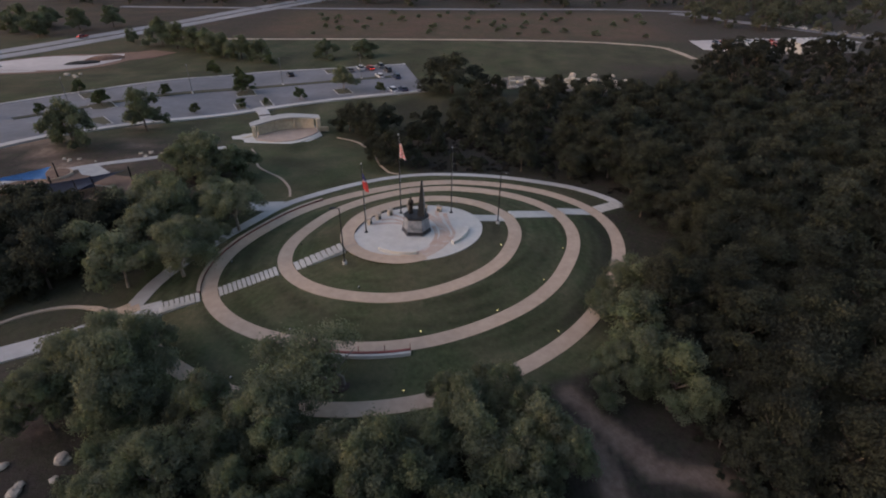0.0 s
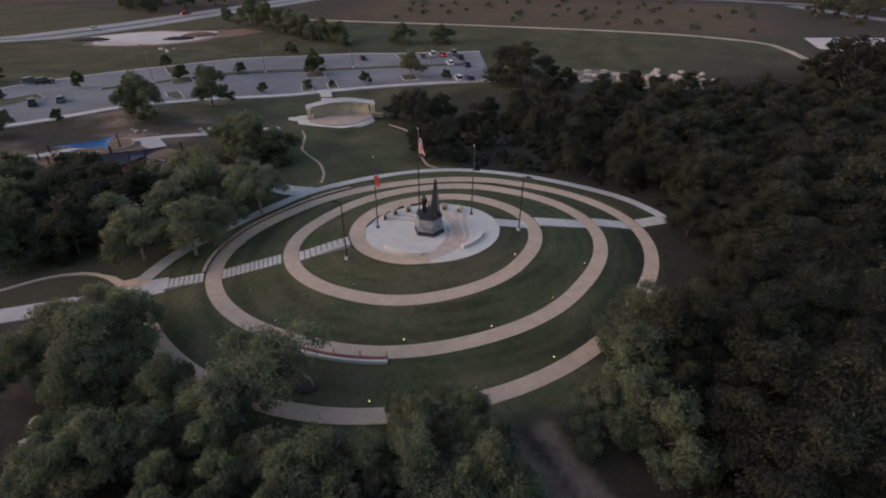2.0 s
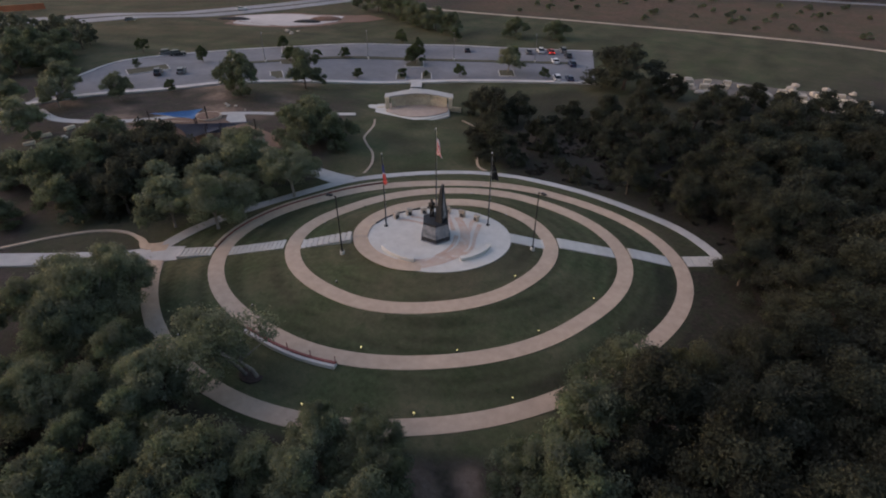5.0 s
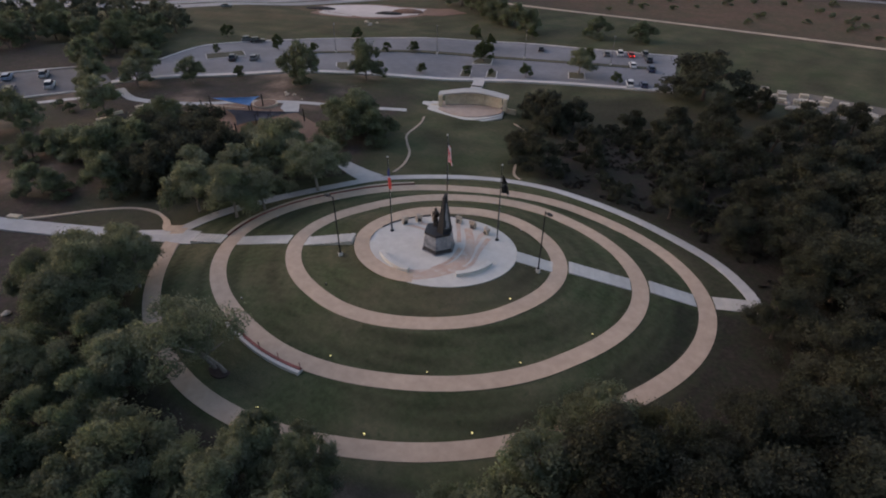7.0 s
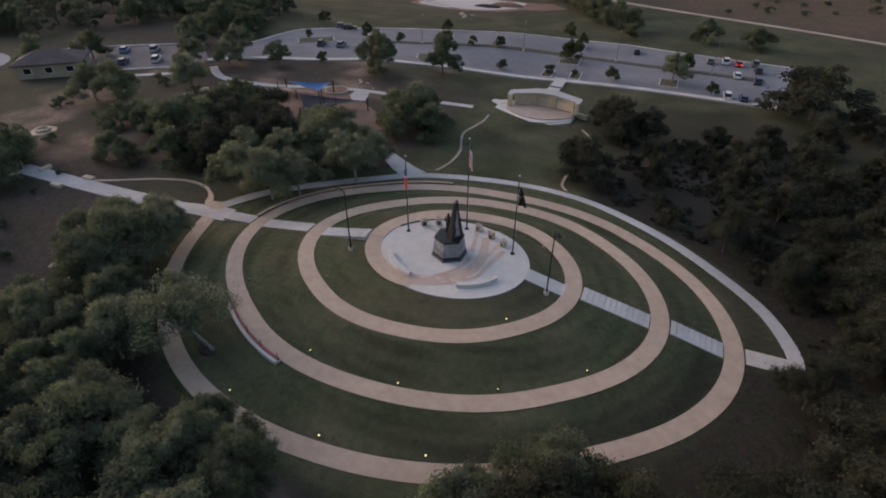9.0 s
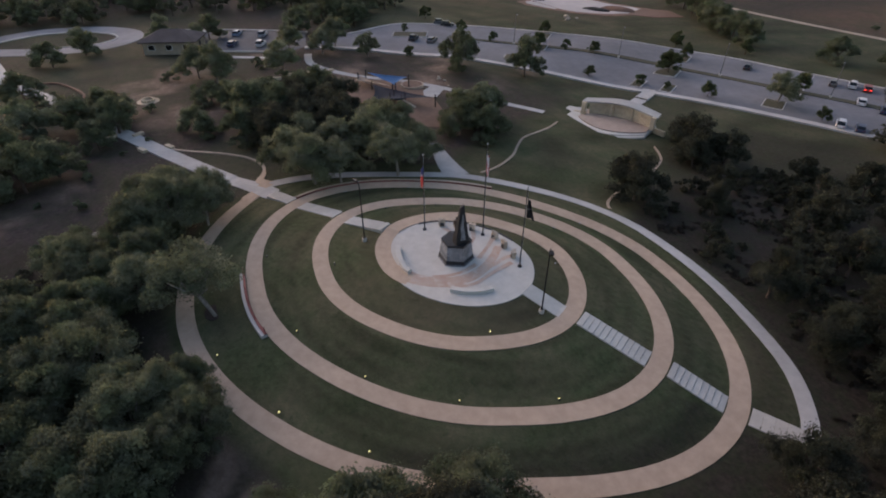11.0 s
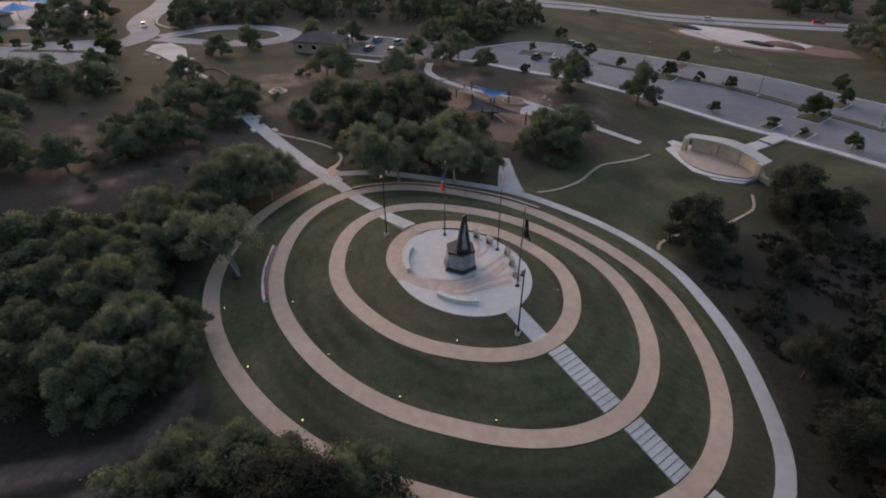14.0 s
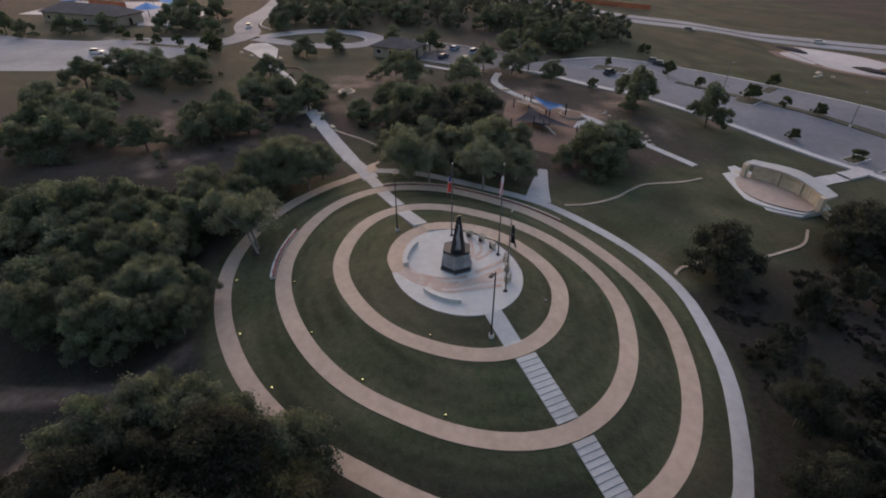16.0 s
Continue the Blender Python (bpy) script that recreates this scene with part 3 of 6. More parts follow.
bm = bmesh.new()
ribbon(bm, [(-22.6, 65.6), (-24.3, 65.9), (-26.6, 66.3), (-29.5, 66.9), (-34, 67.9)], (3.7, 1.3), 0.066, 0.8)
setting("path_4", bm, M_WALK, "short pale concrete branch walk under the oaks", "path")


# ---- trees ----
def crown_mesh(name, seed, radius, tall, lumps, leaves, leaf, material, core=0.82, low=0.3):
    """A crown of many leaf clumps on a few big uneven limbs, with gaps and hanging sprays between them."""
    rng = np.random.default_rng(seed)
    verts, faces, tone = [], [], []
    limbs = []
    ph = rng.uniform(0, 6.28, 2)
    for i in range(8):
        a = 2 * math.pi * i / 8 + rng.normal() * 0.3
        reach = radius * (0.62, 0.58, 0.4)[i % 3] * (1.0 + 0.2 * math.sin(2 * a + ph[0]) + 0.14 * math.sin(3 * a + ph[1])) * rng.uniform(0.8, 1.12) if i else 0.1
        zz = tall * (low + (0.74 - low) * ((0.12, 0.42, 0.72)[i % 3] + rng.uniform(-0.1, 0.14) if i else 0.98))
        limbs.append((reach * math.cos(a), reach * math.sin(a), zz, radius * rng.uniform(0.3, 0.46), rng.uniform(0.25, 0.75)))
    cents = []
    for i in range(lumps):
        x, y, z, r, t = limbs[i % 8]
        d = rng.normal(size=3)
        d[2] = abs(d[2]) - 0.3
        d /= np.linalg.norm(d)
        size = r * rng.uniform(0.2, 0.52)
        k = r * rng.uniform(0.55, 1.05)
        cents.append((x + d[0] * k, y + d[1] * k, max(z + d[2] * k, tall * low * 0.8), size, min(max(t + rng.normal() * 0.22, 0), 1), rng.uniform(0, 1), rng.uniform(0, 1)))
    tmp = bmesh.new()
    bmesh.ops.create_icosphere(tmp, subdivisions=1, radius=1.0)
    ico = [v.co.copy() for v in tmp.verts]
    icof = [tuple(v.index for v in f.verts) for f in tmp.faces]
    tmp.free()
    for k, (x, y, z, r, t, h, g) in enumerate(cents):
        base = len(verts)
        for c in ico:
            d = r * core * (1 + 0.5 * noise.noise(c * 1.7 + Vector((k, seed, 0))))
            verts.append((x + c.x * d, y + c.y * d, z + c.z * d * 0.8))
        faces += [tuple(base + i for i in f) for f in icof]
        tone += [(t, h, g, 1)] * len(ico)
    share = np.array([c[3] ** 1.6 for c in cents])
    share = np.maximum((share / share.sum() * leaves).astype(int), 6)
    for (x, y, z, r, t, h, g), per in zip(cents, share):
        d = rng.normal(size=(per, 3))
        d[:, 2] = np.abs(d[:, 2]) * 1.1 - 0.45
        d /= np.linalg.norm(d, axis=1)[:, None]
        rad = r * (0.45 + 0.85 * rng.uniform(0, 1, per) ** 0.7) * np.where(rng.uniform(0, 1, per) > 0.9, 1.45, 1.0)
        p = np.array((x, y, z)) + d * rad[:, None] * np.array((1.05, 1.05, 0.92))
        e = rng.normal(size=(per, 3)) - np.array((0, 0, 0.35))
        e -= d * (np.sum(e * d, axis=1) * rng.uniform(0.4, 1.0, per))[:, None]
        e /= np.linalg.norm(e, axis=1)[:, None]
        b = np.cross(d + rng.normal(size=(per, 3)) * 0.5, e)
        b /= np.linalg.norm(b, axis=1)[:, None]
        sz = leaf * rng.uniform(0.6, 1.4, per)
        for i in range(per):
            a, c, q = e[i] * sz[i], b[i] * sz[i] * 0.55, p[i]
            base = len(verts)
            up = d[i] * sz[i] * 0.25
            verts += [tuple(q - a), tuple(q + c + up), tuple(q + a * 0.9), tuple(q - c + up)]
            faces.append((base, base + 1, base + 2, base + 3))
        tone += [(t, h, g, 1)] * (4 * per)
    me = bpy.data.meshes.new(name)
    me.from_pydata(verts, [], faces)
    col = me.color_attributes.new("clump", "FLOAT_COLOR", "POINT")
    col.data.foreach_set("color", np.array(tone, dtype=np.float32).ravel())
    me.materials.append(material)
    return me


def trunk_mesh(name, seed, radius, tall, thick, bark):
    rng = np.random.default_rng(seed + 77)
    bm = bmesh.new()
    fork = tall * rng.uniform(0.22, 0.32)
    lean = rng.uniform(-0.25, 0.25, 2)
    top = (lean[0], lean[1], fork)
    rod(bm, (0, 0, -0.4), (lean[0] * 0.3, lean[1] * 0.3, fork * 0.4), thick * 1.35, thick, 8)
    rod(bm, (lean[0] * 0.3, lean[1] * 0.3, fork * 0.35), top, thick, thick * 0.9, 8)
    for i in range(5):
        a = 2 * math.pi * i / 5 + rng.uniform(-0.4, 0.4)
        r = radius * rng.uniform(0.3, 0.5)
        mid = (lean[0] + r * 0.5 * math.cos(a), lean[1] + r * 0.5 * math.sin(a), fork + tall * 0.18)
        end = (lean[0] + r * math.cos(a + 0.2), lean[1] + r * math.sin(a + 0.2), tall * rng.uniform(0.58, 0.7))
        rod(bm, (lean[0], lean[1], fork - 0.1), mid, thick * 0.62, thick * 0.42, 6)
        rod(bm, mid, end, thick * 0.42, thick * 0.16, 6)
        b = a + rng.uniform(0.5, 0.9)
        rod(bm, mid, (mid[0] + r * 0.6 * math.cos(b), mid[1] + r * 0.6 * math.sin(b), tall * 0.6), thick * 0.3, thick * 0.1, 5)
    me = bpy.data.meshes.new(name)
    bm.to_mesh(me)
    bm.free()
    me.materials.append(bark)
    return me


KINDS = {}


def tree_kind(key, n, radius, tall, lumps, leaves, leaf, thick, material, core=0.82, low=0.3, bark=M_BARK):
    KINDS[key] = [(crown_mesh("crown", 31 * i + len(KINDS) * 7, radius, tall, lumps, leaves, leaf, material, core, low),
                   trunk_mesh("trunk", 13 * i + len(KINDS), radius, tall, thick, bark)) for i in range(n)]


tree_kind("oak_near", 4, 4.0, 7.0, 84, 20000, 0.105, 0.17, M_OAK, 0.5, 0.28, M_OAKBARK)
tree_kind("autumn_near", 1, 4.0, 7.0, 84, 15000, 0.105, 0.17, M_AUTUMN, 0.4, 0.28, M_OAKBARK)
tree_kind("oak", 5, 4.0, 7.0, 80, 9000, 0.16, 0.18, M_OAK, 0.58, 0.26, M_OAKBARK)
tree_kind("dark_near", 4, 4.0, 7.0, 84, 20000, 0.105, 0.16, M_CEDAR, 0.52, 0.14)
tree_kind("dark", 5, 3.8, 6.4, 72, 7000, 0.17, 0.16, M_CEDAR, 0.6, 0.1)
tree_kind("east_near", 4, 4.0, 7.0, 84, 20000, 0.105, 0.16, M_DARK, 0.52, 0.14)
tree_kind("east", 5, 3.8, 6.6, 72, 7000, 0.17, 0.16, M_DARK, 0.6, 0.1)
tree_kind("young", 4, 1.75, 3.6, 52, 2600, 0.13, 0.07, M_GREEN, 0.85, 0.22)
tree_kind("shrub", 3, 1.9, 2.4, 26, 1300, 0.17, 0.06, M_DARK, 0.6, 0.1)
tree_kind("bush", 3, 1.7, 1.9, 22, 800, 0.18, 0.06, M_CEDAR, low=0.12)
tree_rng = random.Random(5)
PLACED = []
LABELS = {"autumn": ("live oak with a partly yellowed crown", "tree", "live oaks"),
          "oak": ("spreading live oak with a dense grey-green crown", "tree", "live oaks"),
          "dark": ("dark green juniper tree with a rounded lobed crown", "tree", "juniper trees"),
          "east": ("very dark evergreen tree in the dense eastern wood", "tree", "eastern woodland trees"),
          "young": ("small young tree planted in a parking island", "tree", "young trees"),
          "shrub": ("dark evergreen shrub in the undergrowth of the wood", "shrub", "shrubs"),
          "bush": ("low dark green bush on the scrub ground", "bush", "bushes")}


def tree(key, x, y, size=1.0, wide=1.0, name=None):
    crown, trunk = tree_rng.choice(KINDS[key])
    word = key.split("_")[0]
    z = height(x, y)
    e = empty({"oak": "oak_tree", "dark": "juniper_tree", "east": "evergreen_tree", "autumn": "oak_tree", "shrub": "shrub", "young": "young_tree", "bush": "bush"}[word], x, y, z, tree_rng.uniform(0, 360))
    e.scale = (size * wide, size * wide, size * tree_rng.uniform(0.92, 1.08))
    tagged(e, *LABELS[word])
    piece("trunk", trunk, e, Matrix())
    piece("crown", crown, e, Matrix())
    PLACED.append((x, y, 3.0 * size * wide))
    return e


def grove(key, spots, tall=1.0):
    """Trees by place and crown radius in metres; wide crowns stand a little lower."""
    for x, y, r in spots:
        k = r / 4.0
        e = tree(key, x, y, k)
        e.scale.z = tall * (0.45 + 0.55 * min(k, 1.25)) * tree_rng.uniform(0.95, 1.05)


def leaning_oak(x, y):
    """A live oak of two bare stems that lean out of a mulch bed and share one thin crown."""
    z = height(x, y)
    e = tagged(empty("oak_tree", x, y, z), "airy two-stemmed live oak leaning over the outer path", "tree", "live oaks")
    for sx, sy, tx, ty in ((-0.4, -0.1, -2.6, -1.9), (0.55, 0.15, -1.1, -1.9)):
        bm = bmesh.new()
        pts = [(sx, sy, -0.3), (sx * 1.2 + tx * 0.08, sy + ty * 0.2, 1.1), (sx + tx * 0.35, sy + ty * 0.5, 2.4), (sx + tx * 0.8, sy + ty, 4.0)]
        for i in range(3):
            rod(bm, pts[i], pts[i + 1], 0.19 - 0.045 * i, 0.15 - 0.045 * i, 8)
        for i in range(4):
            a = 1.5 * i + sx
            rod(bm, pts[2], (pts[2][0] + 1.9 * math.cos(a), pts[2][1] + 1.9 * math.sin(a), 4.1 + 0.3 * i), 0.08, 0.03, 6)
        part("stem", bm, M_OAKBARK, e, "pale bare leaning stem")
    bm = bmesh.new()
    disc(bm, 0.0, 0.0, 1.1, -0.25, 0.05, 24, 0.75)
    part("mulch_bed", bm, M_MULCH, e, "dark brown mulch bed")
    crown = piece("crown", crown_mesh("crown", 504, 4.7, 5.0, 84, 11000, 0.12, M_OAK, 0.3, 0.54), e, Matrix.Translation((-2.2, -2.2, 0.25)))
    PLACED.append((x, y, 3.0))


M_MULCH = mat("dark_mulch", (0.06, 0.04, 0.034), (0.035, 0.024, 0.02), 4, 0.95, 0.4, 14)

# oaks beside the white walk and the stage lawn
grove("oak_near", ((-28.2, 47.6, 4.0), (-26.9, 50.7, 3.3), (-25.7, 58.3, 4.3), (-29.6, 63.2, 3.4)), 0.98)
grove("oak", ((-33.6, 46.0, 3.4), (-34.0, 52.6, 4.2), (-33.4, 57.2, 4.0), (-36.4, 60.6, 4.2), (-38.2, 64.6, 2.8), (-39.2, 49.4, 3.6), (-41.4, 60.4, 3.0)))
grove("east", ((-42.2, 46.2, 4.0), (-43.6, 50.4, 4.4), (-46.6, 46.0, 3.6), (-48.4, 51.6, 4.6), (-52.8, 58.6, 4.2), (-49.2, 56.2, 4.4), (-44.8, 56.6, 4.6), (-39.8, 55.2, 4.2), (-55.5, 52.5, 3.8)))
grove("dark", ((-36.6, 77.4, 5.0), (-40.6, 80.6, 4.4), (-32.4, 76.8, 3.8), (-35.4, 73.4, 3.4), (-39.4, 76.2, 4.0), (-62, 58, 4.0), (-58.6, 48.6, 4.2), (-60.6, 44.6, 3.4)))
grove("east", ((-19.4, 107.5, 4.0), (-15.6, 105.0, 4.6), (-11.6, 107.0, 4.2), (-13.0, 101.6, 3.2), (-7.8, 84.0, 4.2), (-11.2, 86.2, 2.8)), 0.9)
grove("dark", ((-26.5, 186, 4.6), (-38.8, 183, 4.6)), 0.9)
tree("oak", -26.5, 142.5, 0.95)
for key, x, y, wide, tall in (("east", 2.6, 142.0, 2.6, 1.65), ("dark", -59.9, 103.5, 1.15, 1.4), ("dark", -66.6, 91.0, 1.1, 1.45)):
    spread = tree(key, x, y, wide)
    spread.scale.z = tall
# trees that stand on the near side of the mound
leaning_oak(-8.7, 31.95)
grove("oak_near", ((-25.6, 30.2, 4.5), (-25.2, 33.8, 3.2), (-29.4, 31.4, 4.0), (-28.8, 35.0, 3.0), (-12.8, 26.0, 3.2), (-18.7, 21.8, 3.3), (-4.3, 22.3, 3.7), (-0.8, 24.4, 2.6), (1.9, 27.9, 2.7), (2.3, 24.9, 3.2), (6.6, 24.6, 3.4), (4.9, 29.2, 2.4)))
grove("dark_near", ((-17.6, 27.4, 3.3), (-15.8, 23.4, 2.9), (-11.6, 23.6, 3.1), (-13.2, 20.6, 2.9), (-9.2, 21.2, 3.2), (-4.4, 19.4, 3.4), (-1.6, 20.6, 3.6), (-5.4, 16.2, 3.6), (5.4, 21.4, 3.8), (1.0, 17.4, 3.8), (8.3, 23.2, 3.2), (6.6, 27.4, 2.8), (-23.8, 26.4, 3.8), (-30.2, 27.6, 3.4), (0.3, 29.2, 1.9), (14.4, 32.2, 2.4), (17.2, 32.4, 3.6), (18.9, 30.2, 4.0), (19.4, 43.6, 3.5), (17.6, 36.9, 4.4), (-21.4, 20.4, 3.4), (-7.8, 23.4, 2.4), (-11.0, 17.4, 3.8), (6.0, 16.8, 3.8)))
grove("autumn_near", ((22.8, 44.4, 3.5),))
grove("east_near", ((21.4, 39.6, 4.8), (26.4, 35.6, 4.6), (31.4, 34.6, 4.8), (26.8, 39.8, 4.0)), 1.12)
grove("east_near", ((26.0, 43.4, 3.4), (23.4, 31.2, 4.2), (20.4, 34.6, 3.2), (27.6, 29.4, 4.4), (33.6, 46.4, 4.6), (30.4, 51.2, 4.3), (29.6, 44.2, 4.2), (34.6, 56.2, 4.8), (28.2, 47.8, 3.4), (38.2, 54.4, 4.8), (35.6, 40.0, 4.4), (33.0, 28.4, 4.4), (24.2, 25.2, 4.0), (29.2, 23.4, 4.2), (37.6, 33.4, 4.6), (38.4, 46.6, 4.6), (31.6, 60.8, 4.0), (27.4, 64.2, 2.6), (28.6, 72.4, 3.2), (36.8, 63.8, 4.8), (31.2, 73.8, 4.6), (26.8, 78.6, 4.2), (20.6, 78.4, 2.8), (13.2, 81.4, 2.9), (21.4, 85.4, 3.8), (26.2, 84.2, 4.6)))
# clumps of juniper and oak in the scrub west of the mound
grove("dark", ((-50.4, -21.0, 5.0), (-45.0, -17.4, 4.6), (-51.6, -13.0, 5.0), (-45.8, -11.0, 4.6), (-38.0, -9.0, 4.8), (-41.0, -3.0, 4.6), (-34.6, -13.6, 4.6), (-39.2, 3.8, 4.2), (-48.6, 8.6, 3.8), (-50.6, 13.0, 4.8), (-44.6, 14.2, 4.6), (-47.6, 17.8, 3.6), (-43.2, 10.6, 3.6), (-62.4, 20.0, 4.8), (-65.6, 13.4, 4.6), (-60.4, 25.4, 4.4), (-67.8, 24.2, 4.0), (-55.0, 22.6, 3.0), (-83.6, 11.0, 3.8), (-74.9, -27.6, 5.2), (-85.4, -24.6, 5.6), (-80.4, -14.8, 5.2), (-86.0, -17.4, 4.6), (-78.0, -6.0, 5.0), (-66.2, -16.0, 3.2), (-90.0, -9.0, 4.4), (-57.0, -24.0, 4.6), (-16.8, 12.4, 3.6), (-15, 3, 4.2), (-10.4, 13.2, 3.8), (1, 13, 3.8), (-5, 13, 3.8), (-15.6, 14.4, 3.8)), 0.95)
grove("bush", ((-28.4, 17.1, 2.8), (-34.0, -6.4, 3.4), (-36.6, 20.6, 2.0)))
for x, y, s in ((-79.6, 43.4, 1.0), (-80, 56.5, 1.0), (-94, 72.5, 1.05), (-90, 68, 0.9), (-84.8, 77, 0.75), (-92.5, 61.3, 1.0), (-84, 40.5, 0.9)):
    tree("oak", x, y, s)
for x, y, s in ((-65.2, 42.9, 0.75), (-68.4, 40.6, 0.7), (-62.5, 44.6, 0.6), (-55.4, 36.6, 0.7), (-53.0, 37.4, 0.65), (-154, 70, 1.2), (-161, 82, 1.3), (-138, 82, 1.2), (-130, 84, 1.1), (-122, 87, 1.1), (-147, 76, 1.2), (-132, 90, 1.2)):
    tree("dark", x, y, s)
for x, y, s in ((-133, -88, 1.1), (-129, -79, 0.9), (-136, -71, 1.0), (-134, -65, 0.85), (-142, -61, 0.9), (-137, -39, 1.0), (-145, -37, 1.1), (-154, -35, 1.2), (-163, -32, 1.2), (-168, -46, 1.2), (-156, -46, 1.1), (-147, -6, 0.9), (-156, -2, 1.2), (-164, 4, 1.3), (-159, 13, 1.2), (-169, 20, 1.3), (-181, -10, 1.3), (-159, 33, 1.2), (-170, 40, 1.3), (-188, 8, 1.4), (-183, 26, 1.4)):
    tree("dark", x, y, s)
# far trees
for x, y, s in ((-101, 200, 1.6), (-94, 196, 1.5), (-86, 192, 1.5), (-79, 187, 1.5), (-73, 183, 1.4), (-66, 180, 1.3), (-59, 177, 1.2), (-115, 206, 0.8), (-149, 231, 1.5), (-157, 217, 1.5), (-165, 236, 1.6), (-178, 240, 1.6), (-172, 225, 1.5), (-140, 240, 1.4)):
    tree("dark", x, y, s * 0.95)
for x, y, s in ((-115, 37, 1.1), (-115, 47, 1.1), (-113, 69, 1.1), (-121, 79, 1.3), (-128, 94, 1.2), (-115, 85, 1.1), (-148, 19, 1.1), (-154, 37, 1.2), (-155, 53, 1.2), (-144, 64, 1.2), (-153, 7, 1.1), (-141, -2, 1.0), (-135, -23, 1.0), (-140, -32, 1.0), (-106, 14, 1.0), (-114, 20, 1.1), (-150, 80, 1.2), (-140, 90, 1.2), (-133, 78, 1.2), (-160, 70, 1.2)):
    tree("dark", x, y, s * 0.95)


def free(x, y, gap):
    return all((x - a) ** 2 + (y - b) ** 2 > (gap + 0.35 * r) ** 2 for a, b, r in PLACED)


def inside(x, y, poly):
    c = False
    for (x0, y0), (x1, y1) in zip(poly, poly[1:] + poly[:1]):
        if (y0 > y) != (y1 > y) and x < (x1 - x0) * (y - y0) / (y1 - y0) + x0:
            c = not c
    return c


def wood(key, poly, count, gap, lo=0.85, hi=1.25, seed=1):
    rng = random.Random(seed)
    xs, ys = [p[0] for p in poly], [p[1] for p in poly]
    made = 0
    for _ in range(count * 30):
        x, y = rng.uniform(min(xs), max(xs)), rng.uniform(min(ys), max(ys))
        if inside(x, y, poly) and walk_outer(x, y) > 2.5 and free(x, y, gap):
            tree(key, x, y, rng.uniform(lo, hi))
            made += 1
            if made >= count:
                break


def far_woods(poly, count, gap, lo, hi, seed, label, leaf=M_CEDAR):
    """Far woodland: joined crowns on trunks, one object."""
    rng = random.Random(seed)
    xs, ys = [p[0] for p in poly], [p[1] for p in poly]
    kinds = []
    for c, tr in KINDS["far"]:
        for me in (c, tr):
            v = np.empty(len(me.vertices) * 3)
            me.vertices.foreach_get("co", v)
            kinds.append((v.reshape(-1, 3), [tuple(p.vertices) for p in me.polygons]))
    verts, faces, mats, spots = [], [], [], []
    for _ in range(count * 40):
        x, y = rng.uniform(min(xs), max(xs)), rng.uniform(min(ys), max(ys))
        if not inside(x, y, poly) or any((x - a) ** 2 + (y - b) ** 2 < gap * gap for a, b in spots) or not free(x, y, gap * 0.5):
            continue
        spots.append((x, y))
        k, s, a = rng.randrange(len(kinds) // 2) * 2, rng.uniform(lo, hi), rng.uniform(0, 6.28)
        for i, (v, f) in enumerate(kinds[k:k + 2]):
            r = np.array(((math.cos(a), -math.sin(a), 0), (math.sin(a), math.cos(a), 0), (0, 0, 1))) * s
            base = len(verts)
            verts.extend((v @ r.T + np.array((x, y, height(x, y)))).tolist())
            faces.extend(tuple(base + j for j in q) for q in f)
            mats.extend([i] * len(f))
        if len(spots) >= count:
            break
    me = bpy.data.meshes.new("woods")
    me.from_pydata(verts, [], faces)
    me.materials.append(leaf)
    me.materials.append(M_BARK)
    me.polygons.foreach_set("material_index", mats)
    tagged(new("woods", me), label, "woods", kind="stuff")


EAST = [(31, 58), (36, 40), (42, 22), (70, 20), (85, 60), (80, 120), (66, 134), (38, 122), (28, 114), (24, 104), (25, 92), (29, 78)]
grove("east", ((-4.6, 96.6, 2.4), (-0.8, 90.4, 2.0), (8.2, 98.6, 4.2), (3.4, 106.0, 3.4), (14.4, 93.6, 3.4), (17.0, 102.0, 4.2), (12.0, 112.0, 4.0), (4.0, 117.0, 3.2), (19.5, 120.0, 4.4), (9.0, 126.0, 3.6), (-2.0, 112.0, 2.6), (14.0, 139.0, 3.2), (30.0, 139.0, 3.6), (36.0, 136.0, 3.6), (22.0, 134.0, 3.4), (42.0, 138.5, 3.8), (48.0, 136.0, 3.6), (26.0, 128.0, 3.6), (33.0, 128.0, 3.8)))
wood("east", EAST, 120, 3.6, 0.9, 1.35, 3)
wood("dark", [(-62, 52), (-56, 44), (-46, 42), (-40, 48), (-42, 55), (-48, 59), (-60, 57)], 9, 2.6, 0.9, 1.2, 31)
wood("dark", [(-17, -8), (-17, 6), (-14, 11), (-12, 13), (4, 14), (5, -4)], 16, 2.8, 0.9, 1.2, 33)
tree_kind("far", 4, 3.8, 6.6, 18, 750, 0.38, 0.18, M_DARK, 0.72, 0.12)
far_woods([(70, 20), (130, 20), (240, 120), (240, 205), (150, 195), (95, 182), (66, 148), (80, 120), (85, 60)], 190, 5.2, 1.0, 1.5, 4, "dark dense woodland spreading beyond the mound", M_DARK)
far_woods([(-230, 306), (-100, 312), (120, 318), (140, 300), (92, 250), (108, 232), (150, 228), (260, 300), (260, 400), (-230, 400)], 210, 6.5, 1.1, 1.7, 6, "dark distant woods beyond the dry field")
far_woods([(-230, -10), (-160, -8), (-146, 20), (-146, 60), (-126, 100), (-150, 118), (-230, 60)], 75, 6.5, 0.9, 1.3, 9, "scattered dark woods beyond the parking lots")
wood("bush", [(-60, 296), (-60, 226), (90, 226), (110, 290)], 45, 6.0, 0.7, 1.3, 10)
wood("bush", [(-64, 36), (-32, 20), (-28, 6), (-60, -8), (-92, -14), (-92, 14)], 26, 2.2, 0.3, 0.7, 11)
